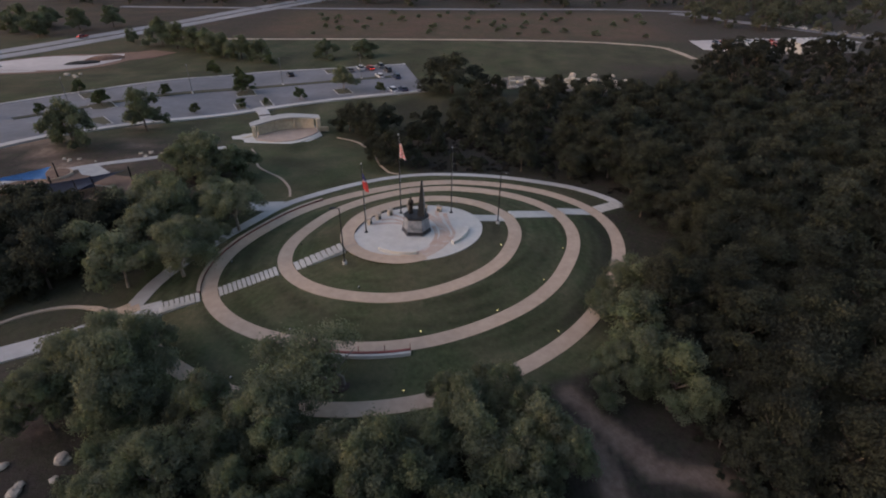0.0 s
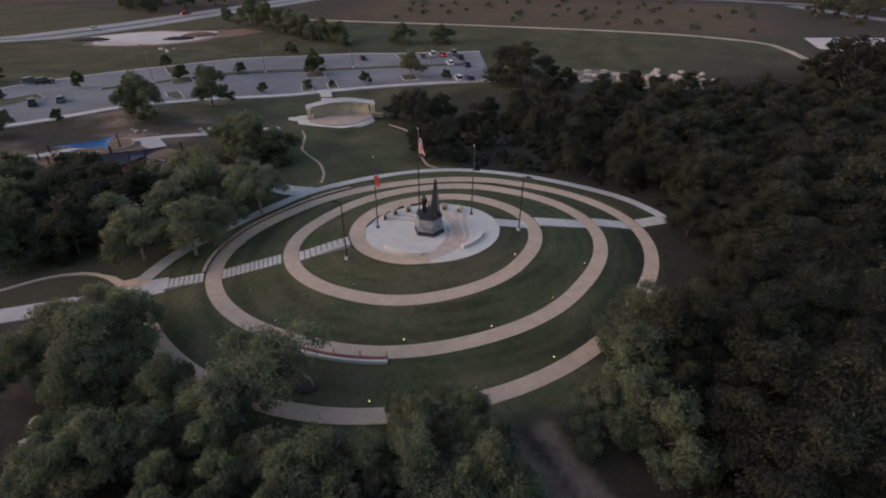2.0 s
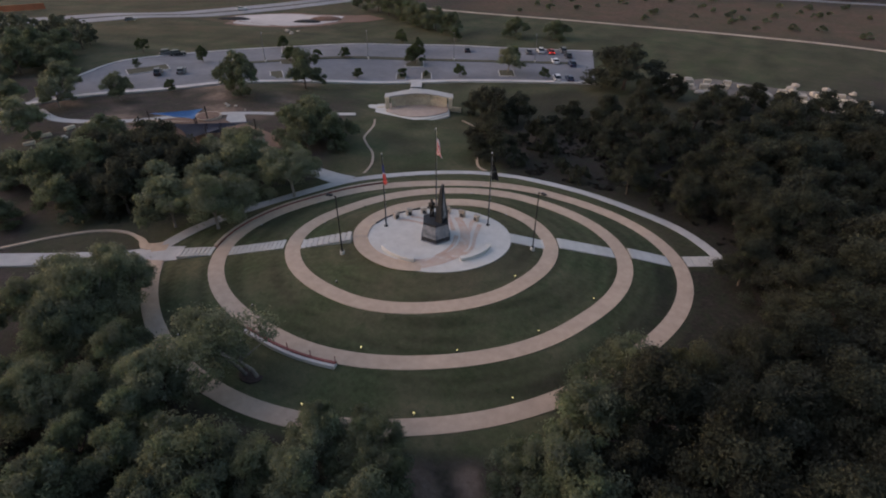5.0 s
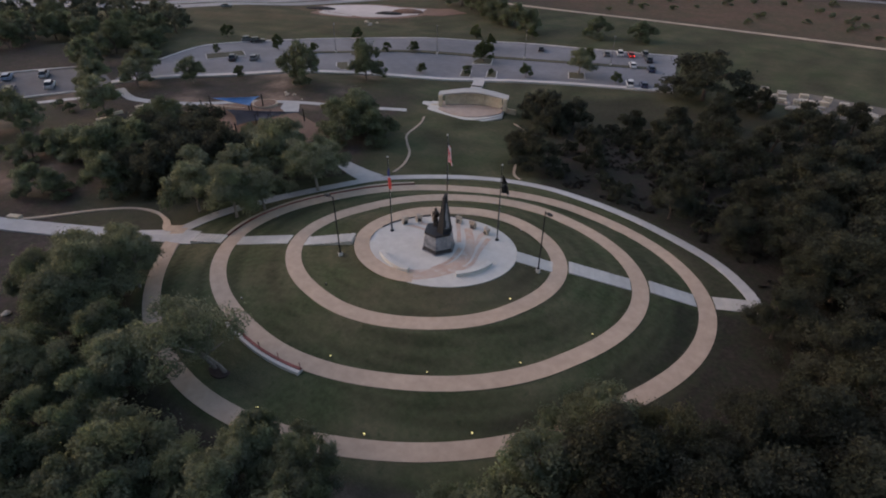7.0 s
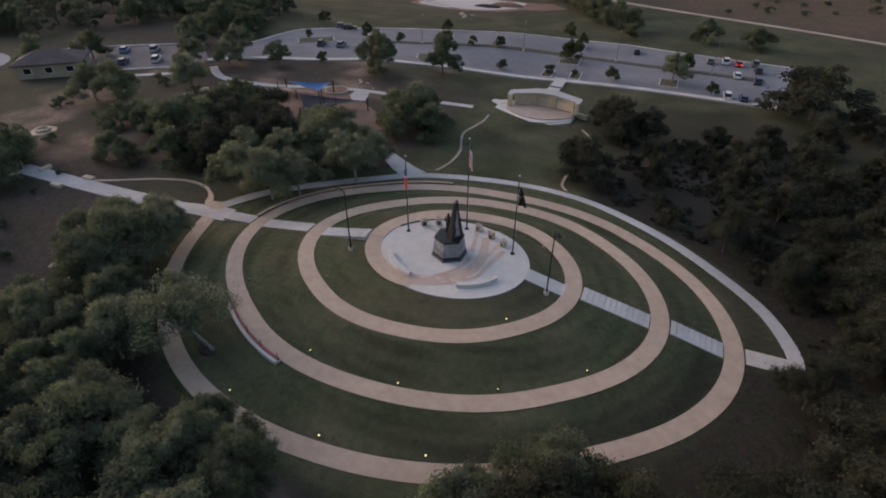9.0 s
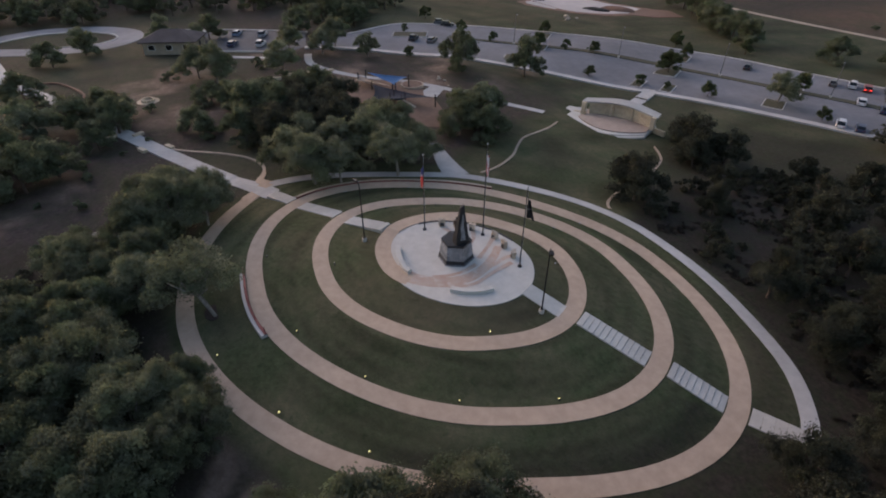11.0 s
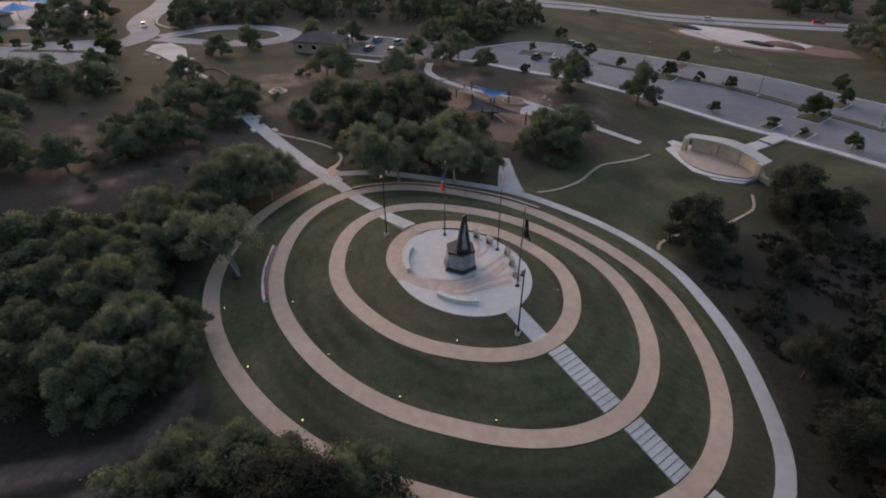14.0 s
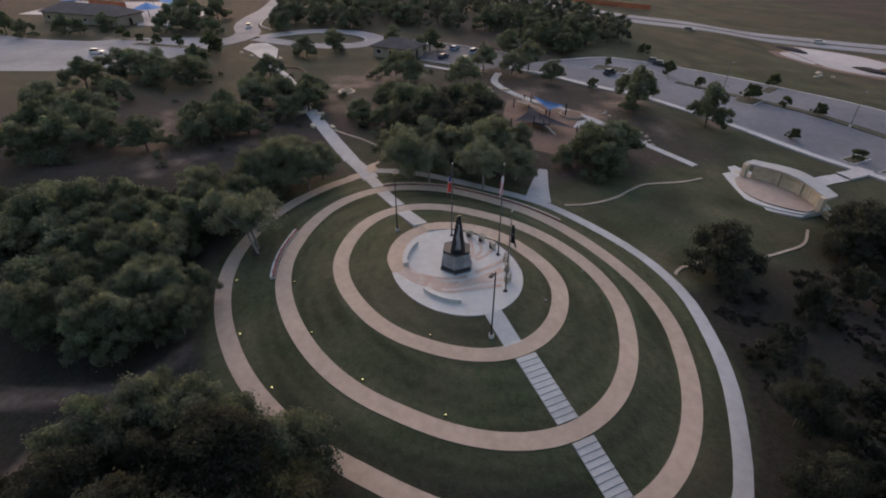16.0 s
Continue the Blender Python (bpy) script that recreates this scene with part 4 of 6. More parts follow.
wood("bush", [(-95, 36), (-64, 30), (-58, 42), (-62, 56), (-72, 64), (-90, 58)], 14, 1.8, 0.4, 1.1, 13)
wood("shrub", [(27, 70), (28.5, 60), (29, 52), (40, 50), (46, 80), (34, 110), (24, 128), (-6, 122), (-9, 92), (-3, 81), (8, 80.5), (20, 77)], 110, 1.3, 0.35, 1.0, 14)
wood("shrub", [(24, 58), (30, 46), (42, 20), (20, 16), (18, 28), (23, 40)], 40, 1.2, 0.4, 1.0, 15)
wood("shrub", [(-26, 27), (-20, 30), (-4, 29.5), (4, 30), (6, 26), (4, 14), (-24, 14)], 40, 1.0, 0.35, 0.8, 16)


# ---- scrub tufts on the rough ground ----
def tufts(name, poly, count, tall, material, label, seed):
    rng = random.Random(seed)
    xs, ys = [p[0] for p in poly], [p[1] for p in poly]
    verts, faces = [], []
    for _ in range(count):
        x, y = rng.uniform(min(xs), max(xs)), rng.uniform(min(ys), max(ys))
        if not inside(x, y, poly) or walk_outer(x, y) < 1.5 or cover(x, y)[0] > 0.4 or noise.noise(Vector((x * 0.13, y * 0.13, 1.0))) < -0.12:
            continue
        z, s = height(x, y), rng.uniform(0.5, 1.5)
        for _ in range(5):
            a, b, h = rng.uniform(0, 6.28), rng.uniform(0, 0.35) * s, tall * s * rng.uniform(0.6, 1.2)
            cx, cy = x + b * math.cos(a * 3), y + b * math.sin(a * 3)
            w = 0.16 * s
            dx, dy = math.cos(a) * w, math.sin(a) * w
            k = len(verts)
            verts += [(cx - dx, cy - dy, z - 0.02), (cx + dx, cy + dy, z - 0.02), (cx + dx * 1.3 - dy * 1.8, cy + dy * 1.3 + dx * 1.8, z + h), (cx - dx * 1.3 - dy * 1.8, cy - dy * 1.3 + dx * 1.8, z + h * 0.8)]
            faces.append((k, k + 1, k + 2, k + 3))
    me = bpy.data.meshes.new(name)
    me.from_pydata(verts, [], faces)
    me.materials.append(material)
    tagged(new(name, me), label, "scrub", kind="stuff")


M_BRUSH = foliage("dark_undergrowth", (0.05, 0.045, 0.034), (0.032, 0.03, 0.022))
tufts("scrub", [(24, 70), (36, 40), (20, 14), (60, 10), (70, 110), (0, 120), (-8, 84)], 5000, 0.2, M_BRUSH, "dark brown undergrowth below the dark wood", 22)

# ---- monument on the plaza ----
M_NAVY = mat("navy_sailcloth", (0.03, 0.04, 0.07), (0.022, 0.03, 0.055), 3, 0.8)
M_BLUE = mat("blue_sailcloth", (0.11, 0.29, 0.58), (0.09, 0.24, 0.5), 3, 0.75)
M_SAND = mat("tan_sailcloth", (0.55, 0.46, 0.37), (0.48, 0.4, 0.32), 3, 0.8)
M_RUBBER = mat("brown_play_surface", (0.19, 0.12, 0.085), (0.14, 0.09, 0.065), 1.2, 0.95)
M_YARD = mat("trodden_gravel", (0.2, 0.165, 0.14), (0.13, 0.11, 0.09), 0.5, 0.95, 0.2, 12)
M_PALE = mat("pale_gravel", (0.5, 0.46, 0.44), (0.44, 0.4, 0.385), 0.5, 0.95, 0.2, 12)
M_DIRT = mat("red_dirt", (0.2, 0.12, 0.085), (0.15, 0.09, 0.065), 0.8, 0.95, 0.3, 6)
M_ROOF = mat("pale_membrane_roof", (0.42, 0.41, 0.39), (0.36, 0.35, 0.33), 0.8, 0.8)
M_SHINGLE = mat("dark_shingles", (0.09, 0.075, 0.075), (0.06, 0.052, 0.055), 3, 0.9, 0.3, 10)
M_GLASS = mat("dark_car_glass", (0.015, 0.017, 0.02), (0.012, 0.013, 0.016), 4, 0.08)
M_TYRE = mat("tyre_rubber", (0.02, 0.02, 0.02), (0.014, 0.014, 0.014), 9, 0.9)
M_TAILLIGHT = lamp_mat("red_tail_lamp", (1.0, 0.06, 0.03), 2.5)
M_LENS = mat("lamp_lens", (0.6, 0.6, 0.58), (0.5, 0.5, 0.48), 5, 0.3)
M_EDGE = mat("tan_edging_concrete", (0.42, 0.34, 0.26), (0.34, 0.275, 0.21), 1.5, 0.9)
M_ISLAND = mat("island_planting_soil", (0.085, 0.075, 0.045), (0.055, 0.055, 0.03), 1.5, 0.95, 0.4, 8)


def prism(bm, n, r0, r1, z0, z1, turn=0.0):
    lo = [bm.verts.new((r0 * math.cos(turn + 2 * math.pi * i / n), r0 * math.sin(turn + 2 * math.pi * i / n), z0)) for i in range(n)]
    hi = [bm.verts.new((r1 * math.cos(turn + 2 * math.pi * i / n), r1 * math.sin(turn + 2 * math.pi * i / n), z1)) for i in range(n)]
    bm.faces.new(hi)
    bm.faces.new(lo[::-1])
    for i in range(n):
        bm.faces.new((lo[i], lo[(i + 1) % n], hi[(i + 1) % n], hi[i]))


def bevelled(bm, w, seg=2):
    bmesh.ops.bevel(bm, geom=[e for e in bm.edges if e.calc_face_angle(0) > 0.4], offset=w, segments=seg, affect="EDGES")


MONX, MONY, PLZ = -2.95, 54.45, 0.062


def build_monument():
    m = tagged(empty("monument", MONX, MONY, PLZ, -4), "black granite obelisk on a six-sided grey and black stone pedestal", "monument")
    bm = bmesh.new()
    prism(bm, 6, 1.82, 1.8, 0, 0.12)
    bevelled(bm, 0.02)
    part("plinth", bm, M_GREYSTONE, m)
    bm = bmesh.new()
    prism(bm, 6, 1.74, 1.68, 0.12, 0.52)
    bevelled(bm, 0.02)
    part("base_course", bm, M_GRANITE, m, "black polished granite base course")
    body = bmesh.new()
    prism(body, 6, 1.66, 1.44, 0.52, 1.98)
    bevelled(body, 0.015)
    body = part("pedestal", body, M_GREYSTONE, m, "grey granite pedestal panels")
    for i in range(6):
        a = math.pi / 6 + i * math.pi / 3
        bm = bmesh.new()
        d = 1.55 * math.cos(math.pi / 6) + 0.002
        tilt = Matrix.Translation((d * math.cos(a), d * math.sin(a), 1.26)) @ Matrix.Rotation(a, 4, "Z") @ Matrix.Rotation(-0.135, 4, "Y")
        box(bm, 0, 0, -0.42, 0.05, 1.1, 0.84, 0.012, tilt)
        part("panel", bm, M_GREYSTONE, body, "engraved stone panel")
    bm = bmesh.new()
    prism(bm, 6, 1.52, 1.5, 1.98, 2.2)
    bevelled(bm, 0.03)
    part("cap", bm, M_GRANITE, m, "black polished granite cap slab")
    # tapering slab with a slanted tip
    bm = bmesh.new()
    rings = []
    for z, wx, wy, ox in ((2.2, 0.4, 0.72, 0.0), (2.9, 0.35, 0.63, 0.0), (5.4, 0.15, 0.27, 0.02), (6.0, 0.11, 0.19, 0.03)):
        rings.append([bm.verts.new((0.62 + ox + sx * wx, 0.18 + sy * wy, z + (0.28 if z == 6.0 and sy > 0 else 0.0))) for sx, sy in ((-1, -1), (1, -1), (1, 1), (-1, 1))])
    for a, b in zip(rings, rings[1:]):
        for i in range(4):
            bm.faces.new((a[i], a[(i + 1) % 4], b[(i + 1) % 4], b[i]))
    bm.faces.new(rings[-1])
    bm.faces.new(rings[0][::-1])
    bevelled(bm, 0.025)
    ob = part("obelisk", bm, M_GRANITE, m, "black granite obelisk with a slanted tip")
    bm = bmesh.new()
    rows = []
    for k in range(15):
        f = k / 14
        z = 2.6 + 2.7 * f
        half = (0.34 - 0.24 * f) * (0.75 + 0.5 * abs(noise.noise(Vector((0.3, 0.1, 6.0 * f)))))
        face = 0.62 + 0.02 * f + 0.37 - 0.205 * (z - 2.6) / 2.7
        rows.append([bm.verts.new((face + d, 0.18 + 0.05 * math.sin(9 * f) + w * half, z)) for w, d in ((-1, -0.04), (-0.7, 0.05), (-0.2, 0.09), (0.35, 0.07), (0.8, 0.05), (1, -0.04))])
    for a, b in zip(rows, rows[1:]):
        for k in range(5):
            bm.faces.new((a[k], a[k + 1], b[k + 1], b[k]))
    for a in (rows[0], rows[-1]):
        bm.faces.new(a)
    bmesh.ops.recalc_face_normals(bm, faces=bm.faces[:])
    part("relief", bm, M_GREYSTONE, ob, "grey carved relief on the obelisk face")


def build_figure():
    """A bronze standing figure as one plain shape."""
    bm = bmesh.new()
    for sx in (-0.13, 0.13):
        rod(bm, (sx, 0, 0.06), (sx * 0.9, 0, 0.95), 0.1, 0.13, 10)
        box(bm, sx, -0.05, 0.0, 0.14, 0.32, 0.1, 0.03)
        rod(bm, (sx * 2.1, 0, 1.5), (sx * 2.3, -0.08, 1.0), 0.075, 0.06, 8)
    rod(bm, (0, 0, 0.9), (0, 0, 1.52), 0.2, 0.25, 12)
    bmesh.ops.create_uvsphere(bm, u_segments=12, v_segments=8, radius=0.26, matrix=Matrix.Translation((0, 0, 1.5)) @ Matrix.Diagonal((1, 0.7, 0.35, 1)))
    rod(bm, (0, 0, 1.5), (0, 0, 1.68), 0.07, 0.07, 8)
    bmesh.ops.create_uvsphere(bm, u_segments=12, v_segments=8, radius=0.15, matrix=Matrix.Translation((0, 0, 1.78)) @ Matrix.Diagonal((1, 1.1, 1.15, 1)))
    box(bm, 0, 0, -0.06, 0.62, 0.5, 0.07, 0.01)
    ob = link("statue", bm, M_BRONZE, smooth_faces=True)
    ob.matrix_basis = pose(-3.6, 54.85, PLZ + 2.26, 0, 0, 30)
    tagged(ob, "dark bronze standing statue on the pedestal", "statue")


build_monument()
build_figure()


def stone(x, y, turn, tall, kind_seed):
    e = tagged(empty("standing_stone", x, y, PLZ, turn), "rough upright limestone block with a dark plaque at its foot", "stone", "standing stones")
    bm = bmesh.new()
    box(bm, 0, 0, 0, 0.62, 0.4, tall * 0.88)
    bmesh.ops.subdivide_edges(bm, edges=bm.edges[:], cuts=3, use_grid_fill=True)
    for v in bm.verts:
        k = noise.noise_vector(v.co * 2.2 + Vector((kind_seed * 3.1, 0, 0)))
        if v.co.z > 0.02:
            v.co += Vector((k.x * 0.2, k.y * 0.14, k.z * 0.18))
            v.co.x *= 0.86 + 0.24 * v.co.z / tall
    part("block", bm, M_PALESTONE, e)
    bm = bmesh.new()
    box(bm, 0, -0.25, 0.02, 0.4, 0.1, 0.42, 0.03, Matrix.Rotation(-0.12, 4, "X"))
    part("plaque", bm, M_DARKSTONE, e, "dark bronze plaque")


for i, (x, y) in enumerate(((-8.7, 55.9), (-7.75, 57.2), (-6.4, 58.3), (-4.0, 59.6), (-2.1, 59.55), (-0.3, 59.45))):
    stone(x, y, math.degrees(math.atan2(y - MONY, x - MONX)) - 90, (0.9, 0.95, 0.82, 0.85, 0.95, 0.9)[i], i)


def curved_bench(keys, turn_label):
    c = curve_pts(keys, 0.25)
    e = tagged(empty("bench", c[0].x, c[0].y, PLZ), turn_label, "bench", "plaza benches")
    org = c[0]

    def sweep(bm, w, z0, z1):
        rows = []
        for i, p in enumerate(c):
            d = (c[min(i + 1, len(c) - 1)] - c[max(i - 1, 0)]).normalized()
            rows.append([bm.verts.new((p.x - org.x - d.y * o, p.y - org.y + d.x * o, z)) for o, z in ((-w / 2, z0), (-w / 2, z1 - 0.02), (-w / 2 + 0.02, z1), (w / 2 - 0.02, z1), (w / 2, z1 - 0.02), (w / 2, z0))])
        for a, b in zip(rows, rows[1:]):
            for j in range(5):
                bm.faces.new((a[j], a[j + 1], b[j + 1], b[j]))
        bm.faces.new(rows[0])
        bm.faces.new(rows[-1])
        bmesh.ops.recalc_face_normals(bm, faces=bm.faces[:])
    bm = bmesh.new()
    sweep(bm, 0.42, 0.0, 0.3)
    part("support", bm, M_WHITE, e)
    bm = bmesh.new()
    sweep(bm, 0.5, 0.3, 0.4)
    part("seat", bm, M_WHITE, e)


curved_bench([(-6.9, 50.1), (-5.9, 49.55), (-4.7, 49.25), (-3.5, 49.15), (-2.75, 49.3)], "curved pale concrete bench near the edge of the plaza")
curved_bench([(1.3, 51.5), (2.0, 52.2), (2.55, 53.1), (2.9, 54.0), (3.0, 54.9)], "curved pale concrete bench facing the monument")


# ---- flag poles and lamps ----
def cloth(bm, tall, wide, seed):
    """A limp flag: a hanging cloth in soft folds."""
    nx, nz = 14, 22
    g = []
    for j in range(nz + 1):
        f = j / nz
        row = []
        for i in range(nx + 1):
            a = i / nx
            w = wide * (0.34 + 0.66 * f ** 0.8) * a
            fold = 0.13 * math.sin(a * 9 + f * 2.2 + seed) * (0.35 + a)
            row.append(bm.verts.new((0.04 + w, fold, -tall * f - 0.5 * a * tall * 0.35 * (1 - 0.3 * f))))
        g.append(row)
    for a, b in zip(g, g[1:]):
        for i in range(nx):
            bm.faces.new((a[i], b[i], b[i + 1], a[i + 1]))


def flag_mat(name, bands, kind):
    """Cloth colours by position in the flag: each band is (upto, colour) along the fly or the drop."""
    m = bpy.data.materials.new(name)
    m.use_nodes = True
    n, l = m.node_tree.nodes, m.node_tree.links
    p = n["Principled BSDF"]
    p.inputs["Roughness"].default_value = 0.8
    tc = n.new("ShaderNodeTexCoord")
    sep = n.new("ShaderNodeSeparateXYZ")
    l.new(tc.outputs["Generated"], sep.inputs[0])
    r = n.new("ShaderNodeValToRGB")
    r.color_ramp.interpolation = "CONSTANT"
    els = r.color_ramp.elements
    els[0].position, els[0].color = 0.0, (*bands[0][1], 1)
    els[1].position, els[1].color = bands[1][0], (*bands[1][1], 1)
    for pos, c in bands[2:]:
        e = els.new(pos)
        e.color = (*c, 1)
    if kind == "stripes":
        w = n.new("ShaderNodeMath")
        w.operation = "MULTIPLY_ADD"
        w.inputs[1].default_value, w.inputs[2].default_value = 0.55, 0.0
        l.new(sep.outputs[2], w.inputs[0])
        a = n.new("ShaderNodeMath")
        a.operation = "ADD"
        l.new(sep.outputs[0], a.inputs[0])
        l.new(w.outputs[0], a.inputs[1])
        k = n.new("ShaderNodeMath")
        k.operation = "PINGPONG"
        k.inputs[1].default_value = 0.075
        l.new(a.outputs[0], k.inputs[0])
        g = n.new("ShaderNodeMath")
        g.operation = "GREATER_THAN"
        g.inputs[1].default_value = 0.034
        l.new(k.outputs[0], g.inputs[0])
        mx = n.new("ShaderNodeMix")
        mx.data_type = "RGBA"
        mx.inputs[6].default_value, mx.inputs[7].default_value = (0.45, 0.04, 0.05, 1), (0.62, 0.58, 0.6, 1)
        l.new(g.outputs[0], mx.inputs[0])
        top = n.new("ShaderNodeMath")
        top.operation = "GREATER_THAN"
        top.inputs[1].default_value = 0.92
        l.new(sep.outputs[2], top.inputs[0])
        m2 = n.new("ShaderNodeMix")
        m2.data_type = "RGBA"
        m2.inputs[7].default_value = (0.05, 0.06, 0.16, 1)
        l.new(top.outputs[0], m2.inputs[0])
        l.new(mx.outputs[2], m2.inputs[6])
        l.new(m2.outputs[2], p.inputs["Base Color"])
    else:
        l.new(sep.outputs[2], r.inputs[0])
        l.new(r.outputs[0], p.inputs["Base Color"])
    return m


F_LONE = flag_mat("flag_blue_white_red", ((0.0, (0.45, 0.05, 0.045)), (0.56, (0.5, 0.48, 0.52)), (0.62, (0.05, 0.055, 0.16))), "drop")
F_STRIPE = flag_mat("flag_striped", ((0.0, (0.5, 0.05, 0.05)), (0.5, (0.7, 0.7, 0.7))), "stripes")
F_DARK = flag_mat("flag_black", ((0.0, (0.012, 0.012, 0.014)), (0.46, (0.1, 0.1, 0.1)), (0.54, (0.012, 0.012, 0.014))), "drop")


def flagpole(x, y, tall, turn, drop, flag, label, flag_label):
    z = height(x, y) + 0.03
    e = tagged(empty("flagpole", x, y, z, 0), label, "flagpole", "flagpoles")
    bm = bmesh.new()
    rod(bm, (0, 0, 0), (0, 0, 0.09), 0.24, 0.22, 16)
    part("base", bm, M_BLACKMETAL, e)
    bm = bmesh.new()
    rod(bm, (0, 0, 0.05), (0, 0, tall), 0.075, 0.04, 12)
    pole = part("pole", bm, M_POLE, e)
    bm = bmesh.new()
    bmesh.ops.create_uvsphere(bm, u_segments=12, v_segments=8, radius=0.09, matrix=Matrix.Translation((0, 0, tall + 0.07)))
    part("finial", bm, M_LENS, e, "pale metal ball finial")
    bm = bmesh.new()
    rod(bm, (0.09, 0, 1.2), (0.07, 0, tall - 0.05), 0.008, 0.008, 5)
    part("halyard", bm, M_LENS, e)
    bm = bmesh.new()
    cloth(bm, 1.95, 0.8, x)
    fl = link("flag", bm, flag, smooth_faces=True)
    fl.matrix_basis = pose(x + 0.07 * math.cos(radians(turn)), y + 0.07 * math.sin(radians(turn)), z + tall - drop, 0, 0, turn)
    tagged(fl, flag_label, "flag", "flags")


flagpole(-8.85, 53.93, 8.6, -45, 1.0, F_LONE, "dark flagpole on the plaza with a limp red and blue flag", "limp flag with a blue top and red lower half")
flagpole(-5.1, 58.85, 10.2, -15, 0.8, F_STRIPE, "tall dark flagpole with a limp striped flag", "limp red and white striped flag with a dark blue corner")
flagpole(1.22, 59.13, 8.6, 40, 1.0, F_DARK, "dark flagpole on the plaza with a limp black flag", "limp black flag with a small pale mark")


def lamp_post(x, y, tall, turn, name="lamp_post", base_tall=0.42, thick=0.07, label="black metal lamp post on a round concrete footing", group="lamp posts", metal=M_BLACKMETAL):
    z = height(x, y) - 0.05
    e = tagged(empty(name, x, y, z, turn), label, "lamp post", group)
    bm = bmesh.new()
    rod(bm, (0, 0, -0.3), (0, 0, base_tall), 0.24, 0.23, 20)
    part("footing", bm, M_STEP, e, "pale round concrete footing")
    bm = bmesh.new()
    rod(bm, (0, 0, base_tall), (0, 0, base_tall + 0.12), 0.16, 0.12, 12)
    rod(bm, (0, 0, base_tall), (0, 0, tall), thick, thick * 0.75, 12)
    part("pole", bm, metal, e)
    bm = bmesh.new()
    rod(bm, (0, 0, tall - 0.12), (0.42, 0, tall + 0.02), 0.035, 0.03, 8)
    arm = part("arm", bm, metal, e)
    bm = bmesh.new()
    box(bm, 0.66, 0, tall - 0.04, 0.62, 0.34, 0.13, 0.03)
    head = part("head", bm, metal, e)
    bm = bmesh.new()
    box(bm, 0.68, 0, tall - 0.075, 0.4, 0.24, 0.034, 0.01)
    part("lens", bm, M_LENS, head, "pale lamp lens")


lamp_post(-10.42, 47.7, 6.85, 190)
lamp_post(7.0, 57.48, 6.95, -30)


def path_light(x, y, i, lit=True):
    e = tagged(empty("path_light", x, y, height(x, y), i * 40), "small low garden light glowing yellow in the grass" if lit else "small low garden light with a pale lens", "light", "garden lights")
    bm = bmesh.new()
    rod(bm, (0, 0, -0.1), (0, 0, 0.14), 0.02, 0.02, 6)
    part("stake", bm, M_BLACKMETAL, e)
    bm = bmesh.new()
    rod(bm, (0, 0, 0.14), (0.05, 0, 0.26), 0.085, 0.1, 10)
    head = part("housing", bm, M_BLACKMETAL, e)
    bm = bmesh.new()
    rod(bm, (0.05, 0, 0.255), (0.062, 0, 0.275), 0.075, 0.07, 10)
    part("lens", bm, M_GLOW if lit else M_LENS, head, "warm yellow lit lens" if lit else "pale unlit lens")


for i, (x, y) in enumerate(((11.4, 39.35), (5.1, 34.5), (-3.05, 31.3), (11.2, 46.8), (14.6, 53.65), (5.7, 41.4), (-1.8, 38.0), (6.95, 52.25))):
    path_light(x, y, i)
for i, u in enumerate((2.04, 2.1, 1.05, 1.12, 0.9, 1.92, 2.92, 1.3, 0.4, 2.3)):
    s, q = spiral_place(u, -1.35)
    path_light(*axis_point(s, q), i, False)


# ---- retaining walls with red rails beside the path ----
def path_wall(name, u0, u1, off, w, tall, rail, label, posts):
    """A low wall that follows the outer edge of the spiral path."""
    s, q = spiral_place(u0, off)
    ox, oy = axis_point(s, q)
    e = tagged(empty(name, ox, oy, height(ox, oy)), label, "wall", kind="structure")
    oz = height(ox, oy)

    def sweep(bm, o0, o1, z0, z1, a=u0, b=u1, n=40):
        rows = []
        for i in range(n + 1):
            u = a + (b - a) * i / n
            row = []
            s0, q0 = spiral_place(u)
            zp = spiral_height(u, s0, q0) + PATH_LIFT
            for o, z in ((o0, z0), (o0, z1), (o1, z1), (o1, z0)):
                s, q = spiral_place(u, off + o)
                x, y = axis_point(s, q)
                row.append(bm.verts.new((x - ox, y - oy, zp + z - oz)))
            rows.append(row)
        for p, r in zip(rows, rows[1:]):
            for j in range(4):
                bm.faces.new((p[j], p[(j + 1) % 4], r[(j + 1) % 4], r[j]))
        bm.faces.new(rows[0])
        bm.faces.new(rows[-1])
        bmesh.ops.recalc_face_normals(bm, faces=bm.faces[:])
    bm = bmesh.new()
    sweep(bm, 0, w, -1.1, tall)
    part("wall", bm, M_WHITE if rail else M_RED, e, "pale concrete wall" if rail else "dull red wall face")
    bm = bmesh.new()
    sweep(bm, -0.03, w * (0.42 if rail else 1.1), tall + 0.004, tall + (0.1 if rail else 0.06))
    part("coping", bm, M_RED if rail else M_EDGE, e, "dull red painted coping" if rail else "tan stone coping")
    if rail:
        for i in range(posts):
            u = u0 + (u1 - u0) * (i + 0.03) / (posts - 0.9)
            s, q = spiral_place(u, off + 0.1)
            x, y = axis_point(s, q)
            s0, q0 = spiral_place(u)
            zp = spiral_height(u, s0, q0) + PATH_LIFT - oz
            bm = bmesh.new()
            rod(bm, (x - ox, y - oy, zp + tall), (x - ox, y - oy, zp + 1.05), 0.035, 0.035, 6)
            part("post", bm, M_RED, e)


path_wall("wall_1", 1.822, 1.897, 0.9, 0.5, 0.22, True, "low curved concrete wall with a red coping and posts", 5)
path_wall("wall_2", 2.005, 2.19, 0.9, 0.3, 0.16, False, "long low curved wall with a dull red face beside the path", 0)


